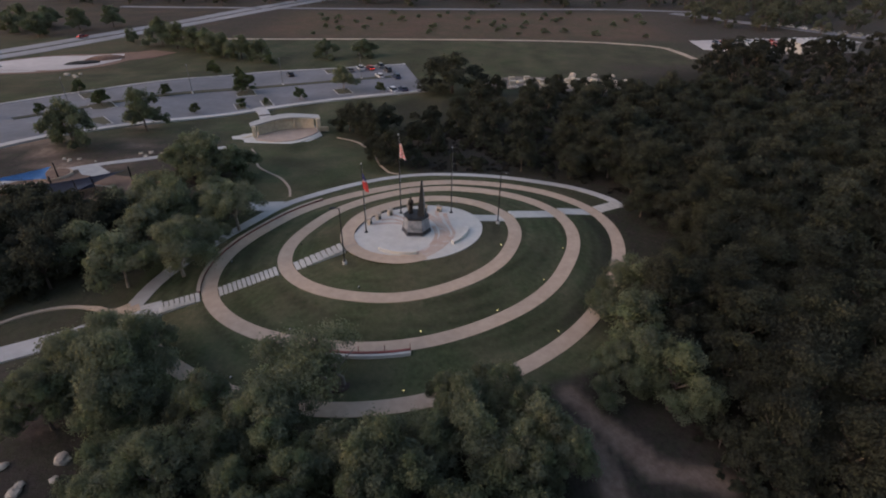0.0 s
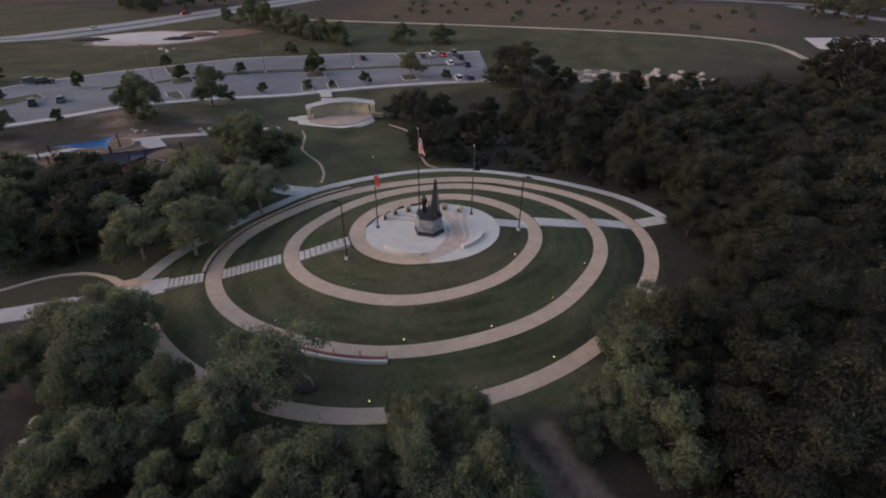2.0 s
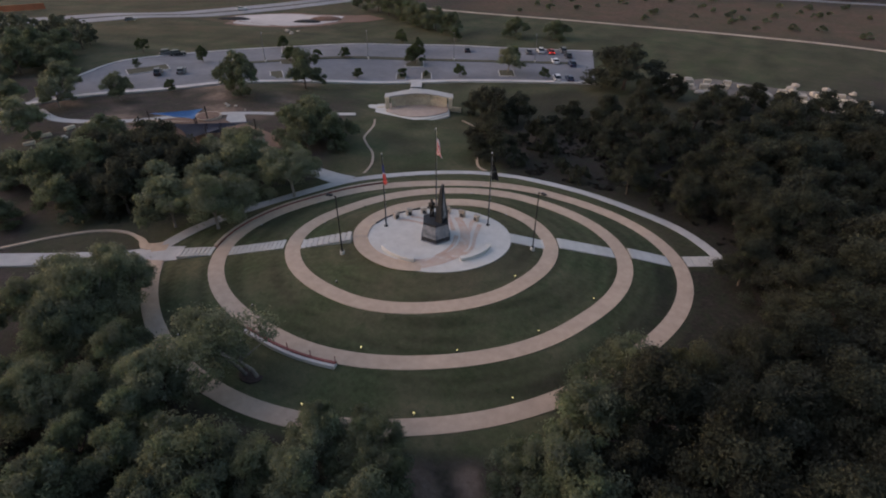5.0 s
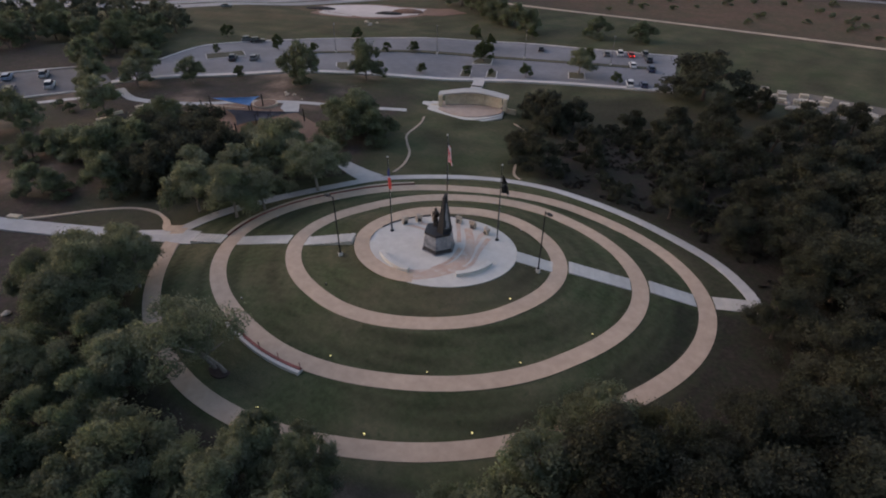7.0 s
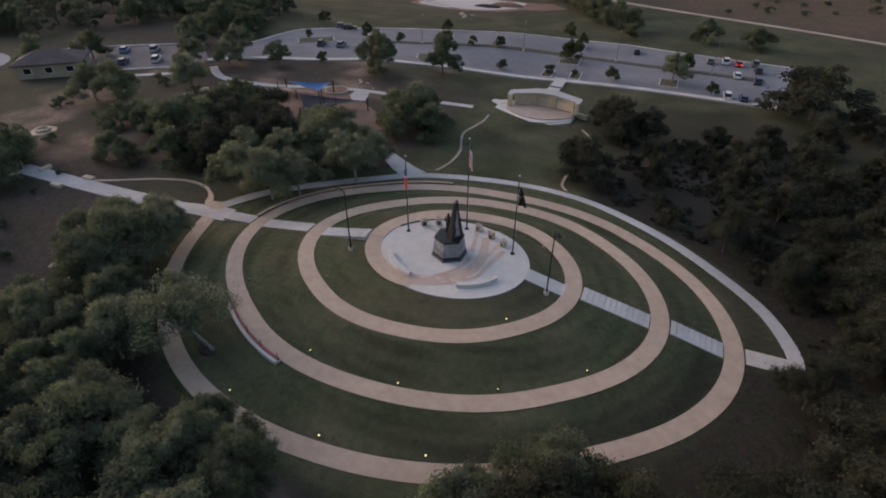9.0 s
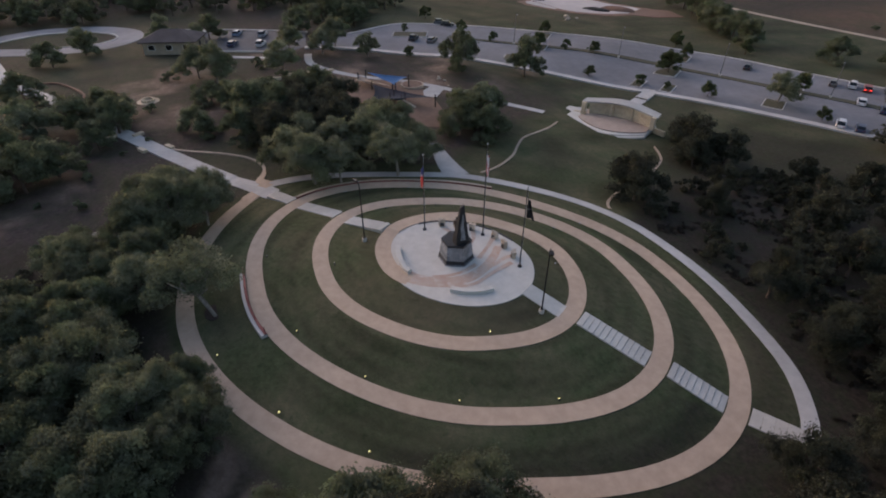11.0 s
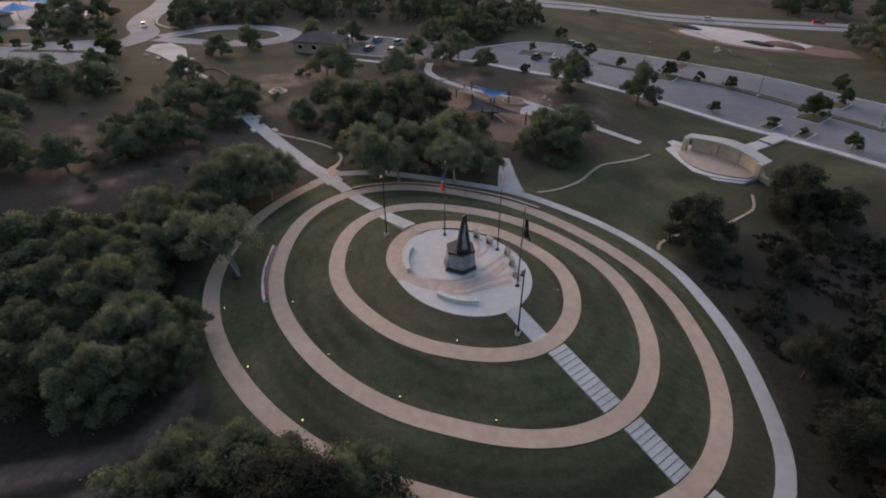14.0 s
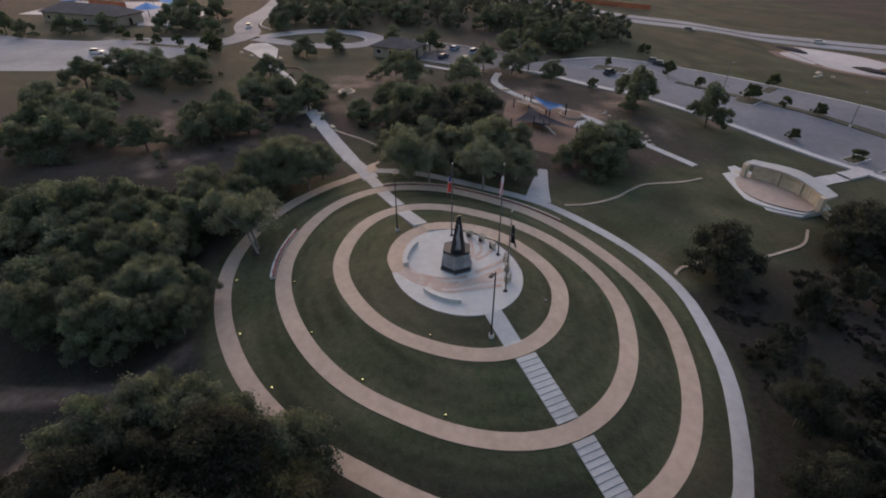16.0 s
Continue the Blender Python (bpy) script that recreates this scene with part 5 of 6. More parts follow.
# ---- kerbed garden bed and lawn edgings ----
def edging(name, keys, w, lift, label, material=None):
    bm = bmesh.new()
    ribbon(bm, keys, w, lift, 0.8)
    setting(name, bm, material or M_EDGE, label, "edging")


edging("kerb_4", [(-57, 27.6), (-51.3, 31.4), (-48.5, 34.3), (-45.2, 38.6), (-41.8, 41.7), (-38.3, 42.9), (-35.4, 42.4), (-32.2, 41.0)], 0.4, 0.14, "curved tan concrete edging round a grass bed")
edging("kerb_5", [(-22.1, 69.2), (-23.2, 73.0), (-25.5, 76.9), (-28.2, 79.6), (-30.9, 82.7), (-32.3, 86.5), (-33.6, 90.0), (-35.6, 93.4)], 0.36, 0.1, "winding tan concrete edging of the stage lawn")
edging("kerb_6", [(-6.8, 78.9), (-8.6, 80.2), (-10.8, 84.9), (-12.4, 91.0), (-14.5, 95.3), (-17.1, 99.4), (-21.2, 102.3)], 0.36, 0.1, "winding tan concrete edging of the stage lawn")
edging("kerb_7", [(-94.5, 11.6), (-93.2, 15.4), (-86.6, 19.0), (-82.0, 20.2), (-79, 18.5)], 0.4, 0.3, "curved low red-brown garden edging", M_DIRT)


def boulder(x, y, r, seed, group="boulders", label="pale rough limestone boulder lying on the ground"):
    bm = bmesh.new()
    bmesh.ops.create_icosphere(bm, subdivisions=2, radius=r)
    for v in bm.verts:
        k = noise.noise(v.co * (1.3 / r) + Vector((seed * 2.3, seed, 0)))
        v.co *= 1 + 0.45 * k
        v.co.z *= 0.62
    ob = link("boulder", bm, M_ROCK)
    ob.matrix_basis = pose(x, y, height(x, y) + 0.25 * r, 0, 0, seed * 50)
    tagged(ob, label, "rock", group)


rk = random.Random(12)
for cx, cy, n, spread, lo, hi in ((-51.5, 88.8, 7, 1.6, 0.2, 0.45), (-63.5, 84.5, 5, 1.8, 0.2, 0.45), (-72.5, 60.5, 4, 2.5, 0.5, 0.9), (42.5, 152.5, 34, 7.5, 0.5, 1.3), (22, 150, 8, 4.5, 0.5, 1.0), (-30, 23.5, 5, 2.2, 0.3, 0.6), (-106, 152, 5, 3.0, 0.5, 0.9)):
    for i in range(n):
        boulder(cx + rk.gauss(0, spread), cy + rk.gauss(0, spread * 0.6), rk.uniform(lo, hi), rk.uniform(0, 20))


def block_bench(x, y, turn, sx=1.7, sy=0.7, sz=0.5):
    bm = bmesh.new()
    box(bm, 0, 0, 0, sx, sy, sz, 0.06)
    ob = link("stone_bench", bm, M_STONE)
    ob.matrix_basis = pose(x, y, height(x, y) - 0.05, 0, 0, turn)
    tagged(ob, "squared limestone block bench beside the walk", "bench", "stone benches")


for x, y, a in ((-59.2, 24.2, 117), (-58.4, 28.0, 117), (-51.2, 31.9, 27), (-51.8, 28.2, 27), (-76.2, 54.2, 70), (-77.4, 57.6, 75), (-77.2, 61.6, 85), (-76.6, 65.4, 95), (-105.5, -0.8, 30), (-103.5, 7.6, 30), (-109.5, -4.8, 40)):
    block_bench(x, y, a)


def fire_ring(x, y):
    e = tagged(empty("fire_ring", x, y, height(x, y)), "round pale stone ring on a gravel disc", "fire pit")
    bm = bmesh.new()
    disc(bm, 0, 0, 1.9, -0.3, 0.05, 40)
    part("gravel_disc", bm, M_STONE, e)
    for i in range(14):
        a = 2 * math.pi * i / 14
        bm = bmesh.new()
        box(bm, 1.0, 0, 0.05, 0.34, 0.42, 0.42, 0.04, Matrix.Rotation(a, 4, "Z"))
        part("stone", bm, M_STONE, e)


fire_ring(-74.4, 30.4)


# ---- open-air stage ----
def build_stage():
    z = -5.5
    e = tagged(empty("stage", -31.7, 104.1, z, 25.0), "open-air stage with curved limestone back wall and pale flat roof", "stage")

    def arc_slab(bm, half, y_end, y_mid, y_back, z0, z1, n=28, xc=0.0):
        pts = []
        for i in range(n + 1):
            f = -1 + 2 * i / n
            pts.append((xc + half * f, y_mid + (y_end - y_mid) * f * f))
        pts += [(xc + half, y_back), (xc - half, y_back)]
        lo = [bm.verts.new((x, y, z0)) for x, y in pts]
        hi = [bm.verts.new((x, y, z1)) for x, y in pts]
        bm.faces.new(hi)
        for i in range(len(pts)):
            j = (i + 1) % len(pts)
            bm.faces.new((lo[i], lo[j], hi[j], hi[i]))
        bmesh.ops.recalc_face_normals(bm, faces=bm.faces[:])
    for name, half, ye, ym, z0, z1, m in (("lower_step", 8.4, -3.9, -8.2, -1.2, 0.0, M_WHITE), ("middle_step", 7.4, -3.2, -7.0, 0.004, 0.16, M_WHITE), ("platform", 6.2, -2.5, -5.6, 0.164, 0.34, M_STAGE)):
        bm = bmesh.new()
        arc_slab(bm, half, ye, ym, 2.2, z0, z1, xc=(6.2 - half) * 0.85 - 0.3)
        part(name, bm, m, e)
    wall = part("back_wall", wall_core(), M_STONE, e, "cream limestone back wall in three bays")
    for x0, x1 in ((-5.1, -2.2), (-1.5, 1.5), (2.2, 5.1)):
        for r in range(4):
            off = 0.5 if r % 2 else 0.0
            for c in range(4):
                bm = bmesh.new()
                w = (x1 - x0) / 4
                xx = x0 + w * (c + 0.5) + (off - 0.25) * 0.3
                yy = 1.3 - 1.45 * (xx / 5.6) ** 2
                lean = Matrix.Translation((xx, yy - 0.02, 0)) @ Matrix.Rotation(-math.atan(2 * 1.45 * xx / 5.6 ** 2), 4, "Z")
                box(bm, 0, 0, 0.36 + r * 0.54, w - 0.02, 0.14, 0.52, 0.015, lean)
                part("stone", bm, M_STONE, wall)
    for x in (-6.35, 6.35):
        bm = bmesh.new()
        box(bm, x, -0.9, 0.3, 0.75, 0.75, 2.22, 0.03)
        part("pillar", bm, M_STONE, e)
    for x in (-1.85, 1.85):
        bm = bmesh.new()
        box(bm, x, 1.0, 0.34, 0.5, 0.4, 2.2, 0.03)
        part("pillar", bm, M_STONE, e)
    bm = bmesh.new()
    rows = []
    for i in range(25):
        f = -1 + 2 * i / 24
        x = 6.9 * f
        y0, y1 = -0.85 + 1.25 * (1 - f * f), 1.2 + 1.6 * (1 - f * f)
        zz = 2.55 + 0.25 * math.cos(f * 3.0)
        rows.append([bm.verts.new(p) for p in ((x, y0, zz), (x, y1, zz + 0.1), (x, y1, zz + 0.36), (x, y0, zz + 0.26))])
    for a, b in zip(rows, rows[1:]):
        for j in range(4):
            bm.faces.new((a[j], a[(j + 1) % 4], b[(j + 1) % 4], b[j]))
    bm.faces.new(rows[0])
    bm.faces.new(rows[-1])
    bmesh.ops.recalc_face_normals(bm, faces=bm.faces[:])
    part("roof", bm, M_ROOF, e, "pale gently curved roof slab")
    for x, turn in ((-7.4, 20), (7.4, -20)):
        bm = bmesh.new()
        box(bm, x, 0.2, -0.9, 2.2, 0.45, 1.15, 0.03, Matrix.Translation((x, 0, 0)) @ Matrix.Rotation(radians(turn), 4, "Z") @ Matrix.Translation((-x, 0, 0)))
        part("wing_wall", bm, M_STONE, e)


def wall_core():
    bm = bmesh.new()
    rows = []
    for i in range(25):
        f = -1 + 2 * i / 24
        x = 5.6 * f
        y = 1.3 - 1.45 * f * f
        rows.append([bm.verts.new(p) for p in ((x, y, 0.3), (x, y + 0.4, 0.3), (x, y + 0.4, 2.56), (x, y, 2.56))])
    for a, b in zip(rows, rows[1:]):
        for j in range(4):
            bm.faces.new((a[j], a[(j + 1) % 4], b[(j + 1) % 4], b[j]))
    bm.faces.new(rows[0])
    bm.faces.new(rows[-1])
    bmesh.ops.recalc_face_normals(bm, faces=bm.faces[:])
    return bm


M_STAGE = mat("stage_concrete", (0.4, 0.32, 0.26), (0.34, 0.27, 0.22), 0.9, 0.85)
build_stage()


# ---- playground ----
bm = bmesh.new()
patch(bm, [(-68, 65), (-67, 73), (-58, 79), (-45, 76), (-39, 73), (-42, 67), (-52, 62.5)], 0.04, 3)
setting("pavement_3", bm, M_RUBBER, "brown bark and rubber play surface", "playground surface")
bm = bmesh.new()
ribbon(bm, [(-91.5, 65), (-84, 63.4), (-77, 65.6), (-70.3, 70.1), (-65.8, 76.0), (-61.7, 79.9), (-57.5, 83.0), (-49.1, 87.9), (-40.6, 94.3)], 1.7, 0.06)
setting("path_6", bm, M_WALK, "winding pale concrete walk from the parking lot", "path")


def sail(corners, material, label):
    cx, cy = sum(c[0] for c in corners) / len(corners), sum(c[1] for c in corners) / len(corners)
    cz = height(cx, cy)
    e = tagged(empty("shade_sail", cx, cy, cz), label, "shade sail", "shade sails")
    bm = bmesh.new()
    n = 10
    a, b, c = [Vector((p[0] - cx, p[1] - cy, p[2] - cz)) for p in corners]
    g = {}
    for i in range(n + 1):
        for j in range(n + 1 - i):
            k = n - i - j
            p = (a * i + b * j + c * k) / n
            w = 27 * (i / n) * (j / n) * (k / n)
            mid = (a + b + c) / 3
            edge = min(i, j, k) == 0 and max(i, j, k) < n
            g[i, j] = bm.verts.new(p + (mid - p) * (0.16 * 4 * max(i * j, j * k, i * k) / n / n if edge else 0.0) + Vector((0, 0, -0.45 * w)))
    for i in range(n):
        for j in range(n - i):
            bm.faces.new((g[i, j], g[i + 1, j], g[i, j + 1]))
            if i + j < n - 1:
                bm.faces.new((g[i + 1, j], g[i + 1, j + 1], g[i, j + 1]))
    bmesh.ops.solidify(bm, geom=bm.faces[:], thickness=0.03)
    part("canopy", bm, material, e)
    for p in corners:
        d = (Vector((p[0] - cx, p[1] - cy))).normalized() * 0.35
        bm = bmesh.new()
        x, y = p[0] - cx + d.x, p[1] - cy + d.y
        rod(bm, (x, y, height(x + cx, y + cy) - cz - 0.3), (x, y, p[2] - cz + 0.5), 0.12, 0.1, 10)
        part("post", bm, M_BLACKMETAL, e)


sail([(-67.4, 70.2, -1.5), (-60.2, 75.6, -1.2), (-59.2, 72.6, -2.0)], M_BLUE, "bright blue triangular shade sail on dark posts")
sail([(-64.2, 66.5, -1.6), (-68.5, 68.8, -2.2), (-58.6, 71.6, -1.9)], M_SAND, "tan triangular shade sail on dark posts")
sail([(-61.2, 68.9, -1.9), (-52.3, 64.9, -1.6), (-48.7, 75.5, -1.6)], M_NAVY, "navy blue triangular shade sail on dark posts")
bm = bmesh.new()
patch(bm, [(-59.8, 80.4), (-57.6, 77.8), (-54.2, 76.4), (-53.4, 78.6), (-57.6, 82.4)], 0.07, 3)
setting("pavement_7", bm, M_WALK, "pale concrete paving beside the play area", "pavement")


def round_planter(x, y, r):
    e = tagged(empty("planter", x, y, height(x, y)), "low round tan stone planter filled with brown mulch", "planter")
    bm = bmesh.new()
    disc(bm, 0, 0, r, -0.3, 0.42, 40)
    part("wall", bm, M_EDGE, e)
    bm = bmesh.new()
    disc(bm, 0, 0, r - 0.3, 0.3, 0.46, 40)
    part("soil", bm, M_RUBBER, e, "brown mulch filling")


round_planter(-61.2, 77.2, 2.3)


def play_frame(x, y, turn):
    e = tagged(empty("climbing_frame", x, y, height(x, y), turn), "small dark climbing frame with a deck", "climbing frame")
    for sx in (-1.1, 1.1):
        for sy in (-0.8, 0.8):
            bm = bmesh.new()
            rod(bm, (sx, sy, -0.2), (sx, sy, 2.3), 0.06, 0.06, 8)
            part("post", bm, M_BLACKMETAL, e)
    bm = bmesh.new()
    box(bm, 0, 0, 1.1, 2.3, 1.7, 0.1, 0.02)
    part("deck", bm, M_NAVY, e)
    bm = bmesh.new()
    box(bm, 2.3, 0, 0.5, 2.6, 0.55, 0.06, 0.02, Matrix.Translation((2.3, 0, 0.5)) @ Matrix.Rotation(0.42, 4, "Y") @ Matrix.Translation((-2.3, 0, -0.5)))
    part("slide", bm, M_SAND, e)


play_frame(-52, 70, 40)

# ---- parking lot ----
KERB_NEAR = [(-97, 66), (-91.0, 79.0), (-80.9, 89.9), (-69.8, 101.2), (-60.4, 111.9), (-47.0, 122.8), (-31.5, 132.5), (-4.5, 144.4)]
KERB_FAR = [(-106.5, 80.0), (-109.5, 90.7), (-109.7, 104.6), (-101.0, 122.5), (-80.2, 141.0), (-56.9, 159.3), (-38, 166), (-12, 174.5)]
MEDIAN = [(-90.5, 108.5), (-77.2, 124.1), (-55.3, 141.1), (-36, 150), (-13, 159.5)]


def build_lot():
    near, far = curve_pts(KERB_NEAR, 3), curve_pts(KERB_FAR, 3)
    bm = bmesh.new()
    patch(bm, [tuple(p) for p in near] + [tuple(p) for p in reversed(far)], 0.2, 4)
    setting("road_1", bm, M_ROADC, "worn grey asphalt parking lot with two long bays", "parking lot")
    for name, keys, w, sh, label in (("pavement_2", KERB_NEAR, 1.7, -0.7, "pale concrete kerb walk along the parking lot"), ("kerb_1", KERB_FAR, 0.6, 0.2, "pale concrete kerb at the far edge of the lot")):
        bm = bmesh.new()
        ribbon(bm, keys, w, 0.32, 3, shift=sh, skirt=0.5)
        setting(name, bm, M_KERB, label, "kerb")
    bm = bmesh.new()
    ribbon(bm, MEDIAN, 2.0, 0.32, 3)
    setting("kerb_2", bm, M_ISLAND, "planted median strip between the parking bays", "median")
    bm = bmesh.new()
    ribbon(bm, [(-41.0, 119.6), (-42.6, 123.0), (-44.5, 125.6)], 2.6, 0.34, 1.5, skirt=0.5)
    ribbon(bm, [(-36.5, 110.8), (-39.2, 115.5), (-41.0, 119.6)], 2.6, 0.08, 1.5)
    setting("path_7", bm, M_KERB, "pale concrete walk from the stage to the lot", "path")


build_lot()


def island(x, y, turn, sx, sy):
    """A kerbed planting island in the lot."""
    z = height(x, y) + (0.16 if y > 85 else 0.0)
    e = tagged(empty("planting_island", x, y, z, turn), "kerbed planting island in the parking lot", "island", "planting islands", "structure")
    bm = bmesh.new()
    box(bm, 0, 0, -0.3, sx, sy, 0.43, 0.05)
    part("kerb", bm, M_KERB, e)
    bm = bmesh.new()
    box(bm, 0, 0, 0.0, sx - 0.4, sy - 0.4, 0.16, 0.03)
    part("soil", bm, M_ISLAND, e)


for x, y, a, sx, sy in ((-49.0, 126.8, 28, 2.6, 5.5), (-43.5, 130.0, 28, 2.6, 5.5), (-51.6, 138.5, 28, 5.0, 6.0), (-56.8, 149.5, 28, 3.0, 6.0), (-71.2, 107.2, 45, 3.0, 6.5), (-78.4, 120.5, 42, 5.0, 6.0), (-86.9, 129.4, 42, 3.0, 6.0), (-26.5, 141.5, 26, 4.0, 5.5), (-29.5, 152.5, 24, 3.2, 5.5), (-34, 163.5, 24, 3.0, 5.5), (-98.1, 94.1, 60, 9.0, 5.0)):
    island(x, y, a, sx, sy)
for x, y, s in ((-80.7, 85.6, 0.8), (-56.6, 119.1, 0.8), (-36.1, 133.4, 1.0), (-48.6, 126.9, 0.8), (-43.6, 129.8, 0.5), (-16.6, 141.2, 0.85), (-51.2, 138.4, 1.6), (-52.7, 139.6, 1.2), (-74.0, 126.5, 0.8), (-68.3, 130.5, 0.95), (-78.4, 120.7, 1.2), (-80.0, 122.5, 1.0), (-87.4, 112.8, 0.8), (-95.7, 108.1, 1.1), (-101.8, 94.3, 0.6), (-90.3, 132.1, 1.0), (-56.9, 150.6, 1.1), (-67.6, 159.4, 1.1), (-28.8, 153.2, 1.2), (-53.3, 168.4, 1.2), (-118.0, 108.5, 1.1), (-65.8, 157.0, 0.9)):
    tree("young", x, y, s)
for x, y in ((-63.4, 134.3), (-44.0, 147.2), (-83.4, 116.9), (-23.5, 155.5)):
    lamp_post(x, y, 7.2, 120, "street_lamp", 0.8, 0.08, "grey street lamp in the parking lot median", "street lamps", M_LAMPGREY)

# ---- cars ----
PAINT = {}


def paint(key):
    if key not in PAINT:
        c = {"white": (0.62, 0.62, 0.62), "silver": (0.34, 0.36, 0.38), "black": (0.025, 0.025, 0.028), "navy": (0.03, 0.045, 0.1), "red": (0.3, 0.03, 0.025), "grey": (0.12, 0.125, 0.13), "pale blue": (0.2, 0.28, 0.4)}[key]
        PAINT[key] = mat(key.replace(" ", "_") + "_car_paint", c, tuple(v * 0.85 for v in c), 2, 0.3)
    return PAINT[key]


CAR_MESH = {}


def car_body(tall):
    """Profile of a car swept across its width, with a narrower cabin."""
    bm = bmesh.new()
    low = [(-2.2, 0.28), (-2.25, 0.62), (-2.1, 0.86), (-0.95, 0.95), (1.35, 0.98), (2.12, 0.9), (2.2, 0.6), (2.15, 0.28)]
    rows = []
    for y, k in ((-0.9, 0.0), (-0.86, 1.0), (0.86, 1.0), (0.9, 0.0)):
        rows.append([bm.verts.new((x * (0.985 + 0.015 * k), y, z + (0.03 * k if z > 0.7 else 0))) for x, z in low])
    for a, b in zip(rows, rows[1:]):
        for i in range(len(low)):
            j = (i + 1) % len(low)
            bm.faces.new((a[i], a[j], b[j], b[i]))
    bm.faces.new(rows[0])
    bm.faces.new(rows[-1])
    bmesh.ops.recalc_face_normals(bm, faces=bm.faces[:])
    return bm


def car_roof(tall):
    bm = bmesh.new()
    a = [bm.verts.new(p) for p in ((-1.62, -0.64, tall - 0.03), (0.28, -0.64, tall), (0.28, 0.64, tall), (-1.62, 0.64, tall - 0.03))]
    b = [bm.verts.new((v.co.x, v.co.y, v.co.z - 0.05)) for v in a]
    bm.faces.new(a)
    bm.faces.new(b[::-1])
    for i in range(4):
        bm.faces.new((b[i], b[(i + 1) % 4], a[(i + 1) % 4], a[i]))
    bmesh.ops.recalc_face_normals(bm, faces=bm.faces[:])
    return bm


def car_glass(tall):
    bm = bmesh.new()
    lo = [bm.verts.new(p) for p in ((-2.02, -0.8, 0.94), (1.0, -0.8, 0.97), (1.0, 0.8, 0.97), (-2.02, 0.8, 0.94))]
    hi = [bm.verts.new(p) for p in ((-1.6, -0.63, tall - 0.05), (0.26, -0.63, tall - 0.05), (0.26, 0.63, tall - 0.05), (-1.6, 0.63, tall - 0.05))]
    bm.faces.new(hi)
    for i in range(4):
        bm.faces.new((lo[i], lo[(i + 1) % 4], hi[(i + 1) % 4], hi[i]))
    bmesh.ops.recalc_face_normals(bm, faces=bm.faces[:])
    return bm


def as_mesh(name, bm, material):
    me = bpy.data.meshes.new(name)
    bm.to_mesh(me)
    bm.free()
    me.materials.append(material)
    return me


def car(x, y, turn, colour, tall=1.5, lit=False, scale=0.85):
    key = (colour, tall)
    if key not in CAR_MESH:
        w = bmesh.new()
        rod(w, (0, -0.11, 0), (0, 0.11, 0), 0.33, 0.33, 16)
        r = bmesh.new()
        rod(r, (0, -0.12, 0), (0, 0.12, 0), 0.2, 0.2, 10)
        t = bmesh.new()
        box(t, 0, 0, 0, 0.06, 0.36, 0.16, 0.01)
        CAR_MESH[key] = (as_mesh("body", car_body(tall), paint(colour)), as_mesh("roof", car_roof(tall), paint(colour)), as_mesh("glazing", car_glass(tall), M_GLASS),
                         as_mesh("tyre", w, M_TYRE), as_mesh("rim", r, M_LENS), as_mesh("lamp", t, M_RED))
    body, roof, glass, tyre, rim, lamp = CAR_MESH[key]
    e = tagged(empty("car", x, y, height(x, y) + (0.22 if y > 85 and x < -5 else 0.06), turn), "parked " + colour + (" sport utility car" if tall > 1.6 else " passenger car") + " on the asphalt", "car", "parked cars")
    e.scale = (scale, scale, scale)
    b = piece("body", body, e, Matrix())
    piece("roof", roof, b, Matrix())
    piece("glazing", glass, b, Matrix())
    for sx in (-1.35, 1.4):
        for sy in (-0.82, 0.82):
            wh = new("wheel")
            wh.parent, wh.matrix_basis = e, Matrix.Translation((sx, sy, 0.33))
            piece("tyre", tyre, wh, Matrix())
            piece("rim", rim, wh, Matrix())
    for sy in (-0.62, 0.62):
        o = piece("tail_light", lamp, b, Matrix.Translation((-2.24, sy, 0.62)))
        if lit:
            o.data = lamp.copy()
            o.data.materials[0] = M_TAILLIGHT
        o = piece("headlight", lamp, b, Matrix.Translation((2.18, sy, 0.6)))
        o.data = CAR_LAMP
    return e


_t = bmesh.new()
box(_t, 0, 0, 0, 0.06, 0.36, 0.16, 0.01)
CAR_LAMP = as_mesh("lamp", _t, M_LENS)
for x, y, a, c, h in ((-92.8, 92.6, 135, "black", 1.75), (-89.4, 96.1, 130, "grey", 1.5), (-109.1, 108.9, 55, "grey", 1.75), (-106.4, 109.8, 55, "black", 1.75), (-13.4, 141.6, 117, "white", 1.75), (-10.6, 142.9, 117, "navy", 1.5), (-18.4, 157.4, 117, "white", 1.5), (-28.0, 163.9, 117, "grey", 1.5), (-25.2, 166.2, 117, "white", 1.75), (-16.7, 164.6, 117, "black", 1.75), (-13.5, 156.6, 117, "navy", 1.75), (-19.5, 169.6, 117, "grey", 1.75), (-44.5, 157.5, 117, "black", 1.5),
                      (-122, 45.2, 60, "white", 1.5), (-116.5, 54.0, 150, "pale blue", 1.5), (-112.2, 59.4, 150, "silver", 1.75), (-106.6, 51.0, 150, "navy", 1.5), (-103.4, 57.0, 150, "white", 1.75), (-119.8, 41.2, 60, "black", 1.75), (-147.0, -15.5, 15, "white", 1.75), (-107.6, -44.3, 100, "white", 1.75), (-150.5, 178.5, 60, "white", 1.5), (-161.6, 138.1, 50, "grey", 1.5)):
    car(x, y, a, c, h)
car(-22.3, 166.8, 117, "red", 1.5, True)
car(-138.0, 214.0, 62, "red", 1.5, True)

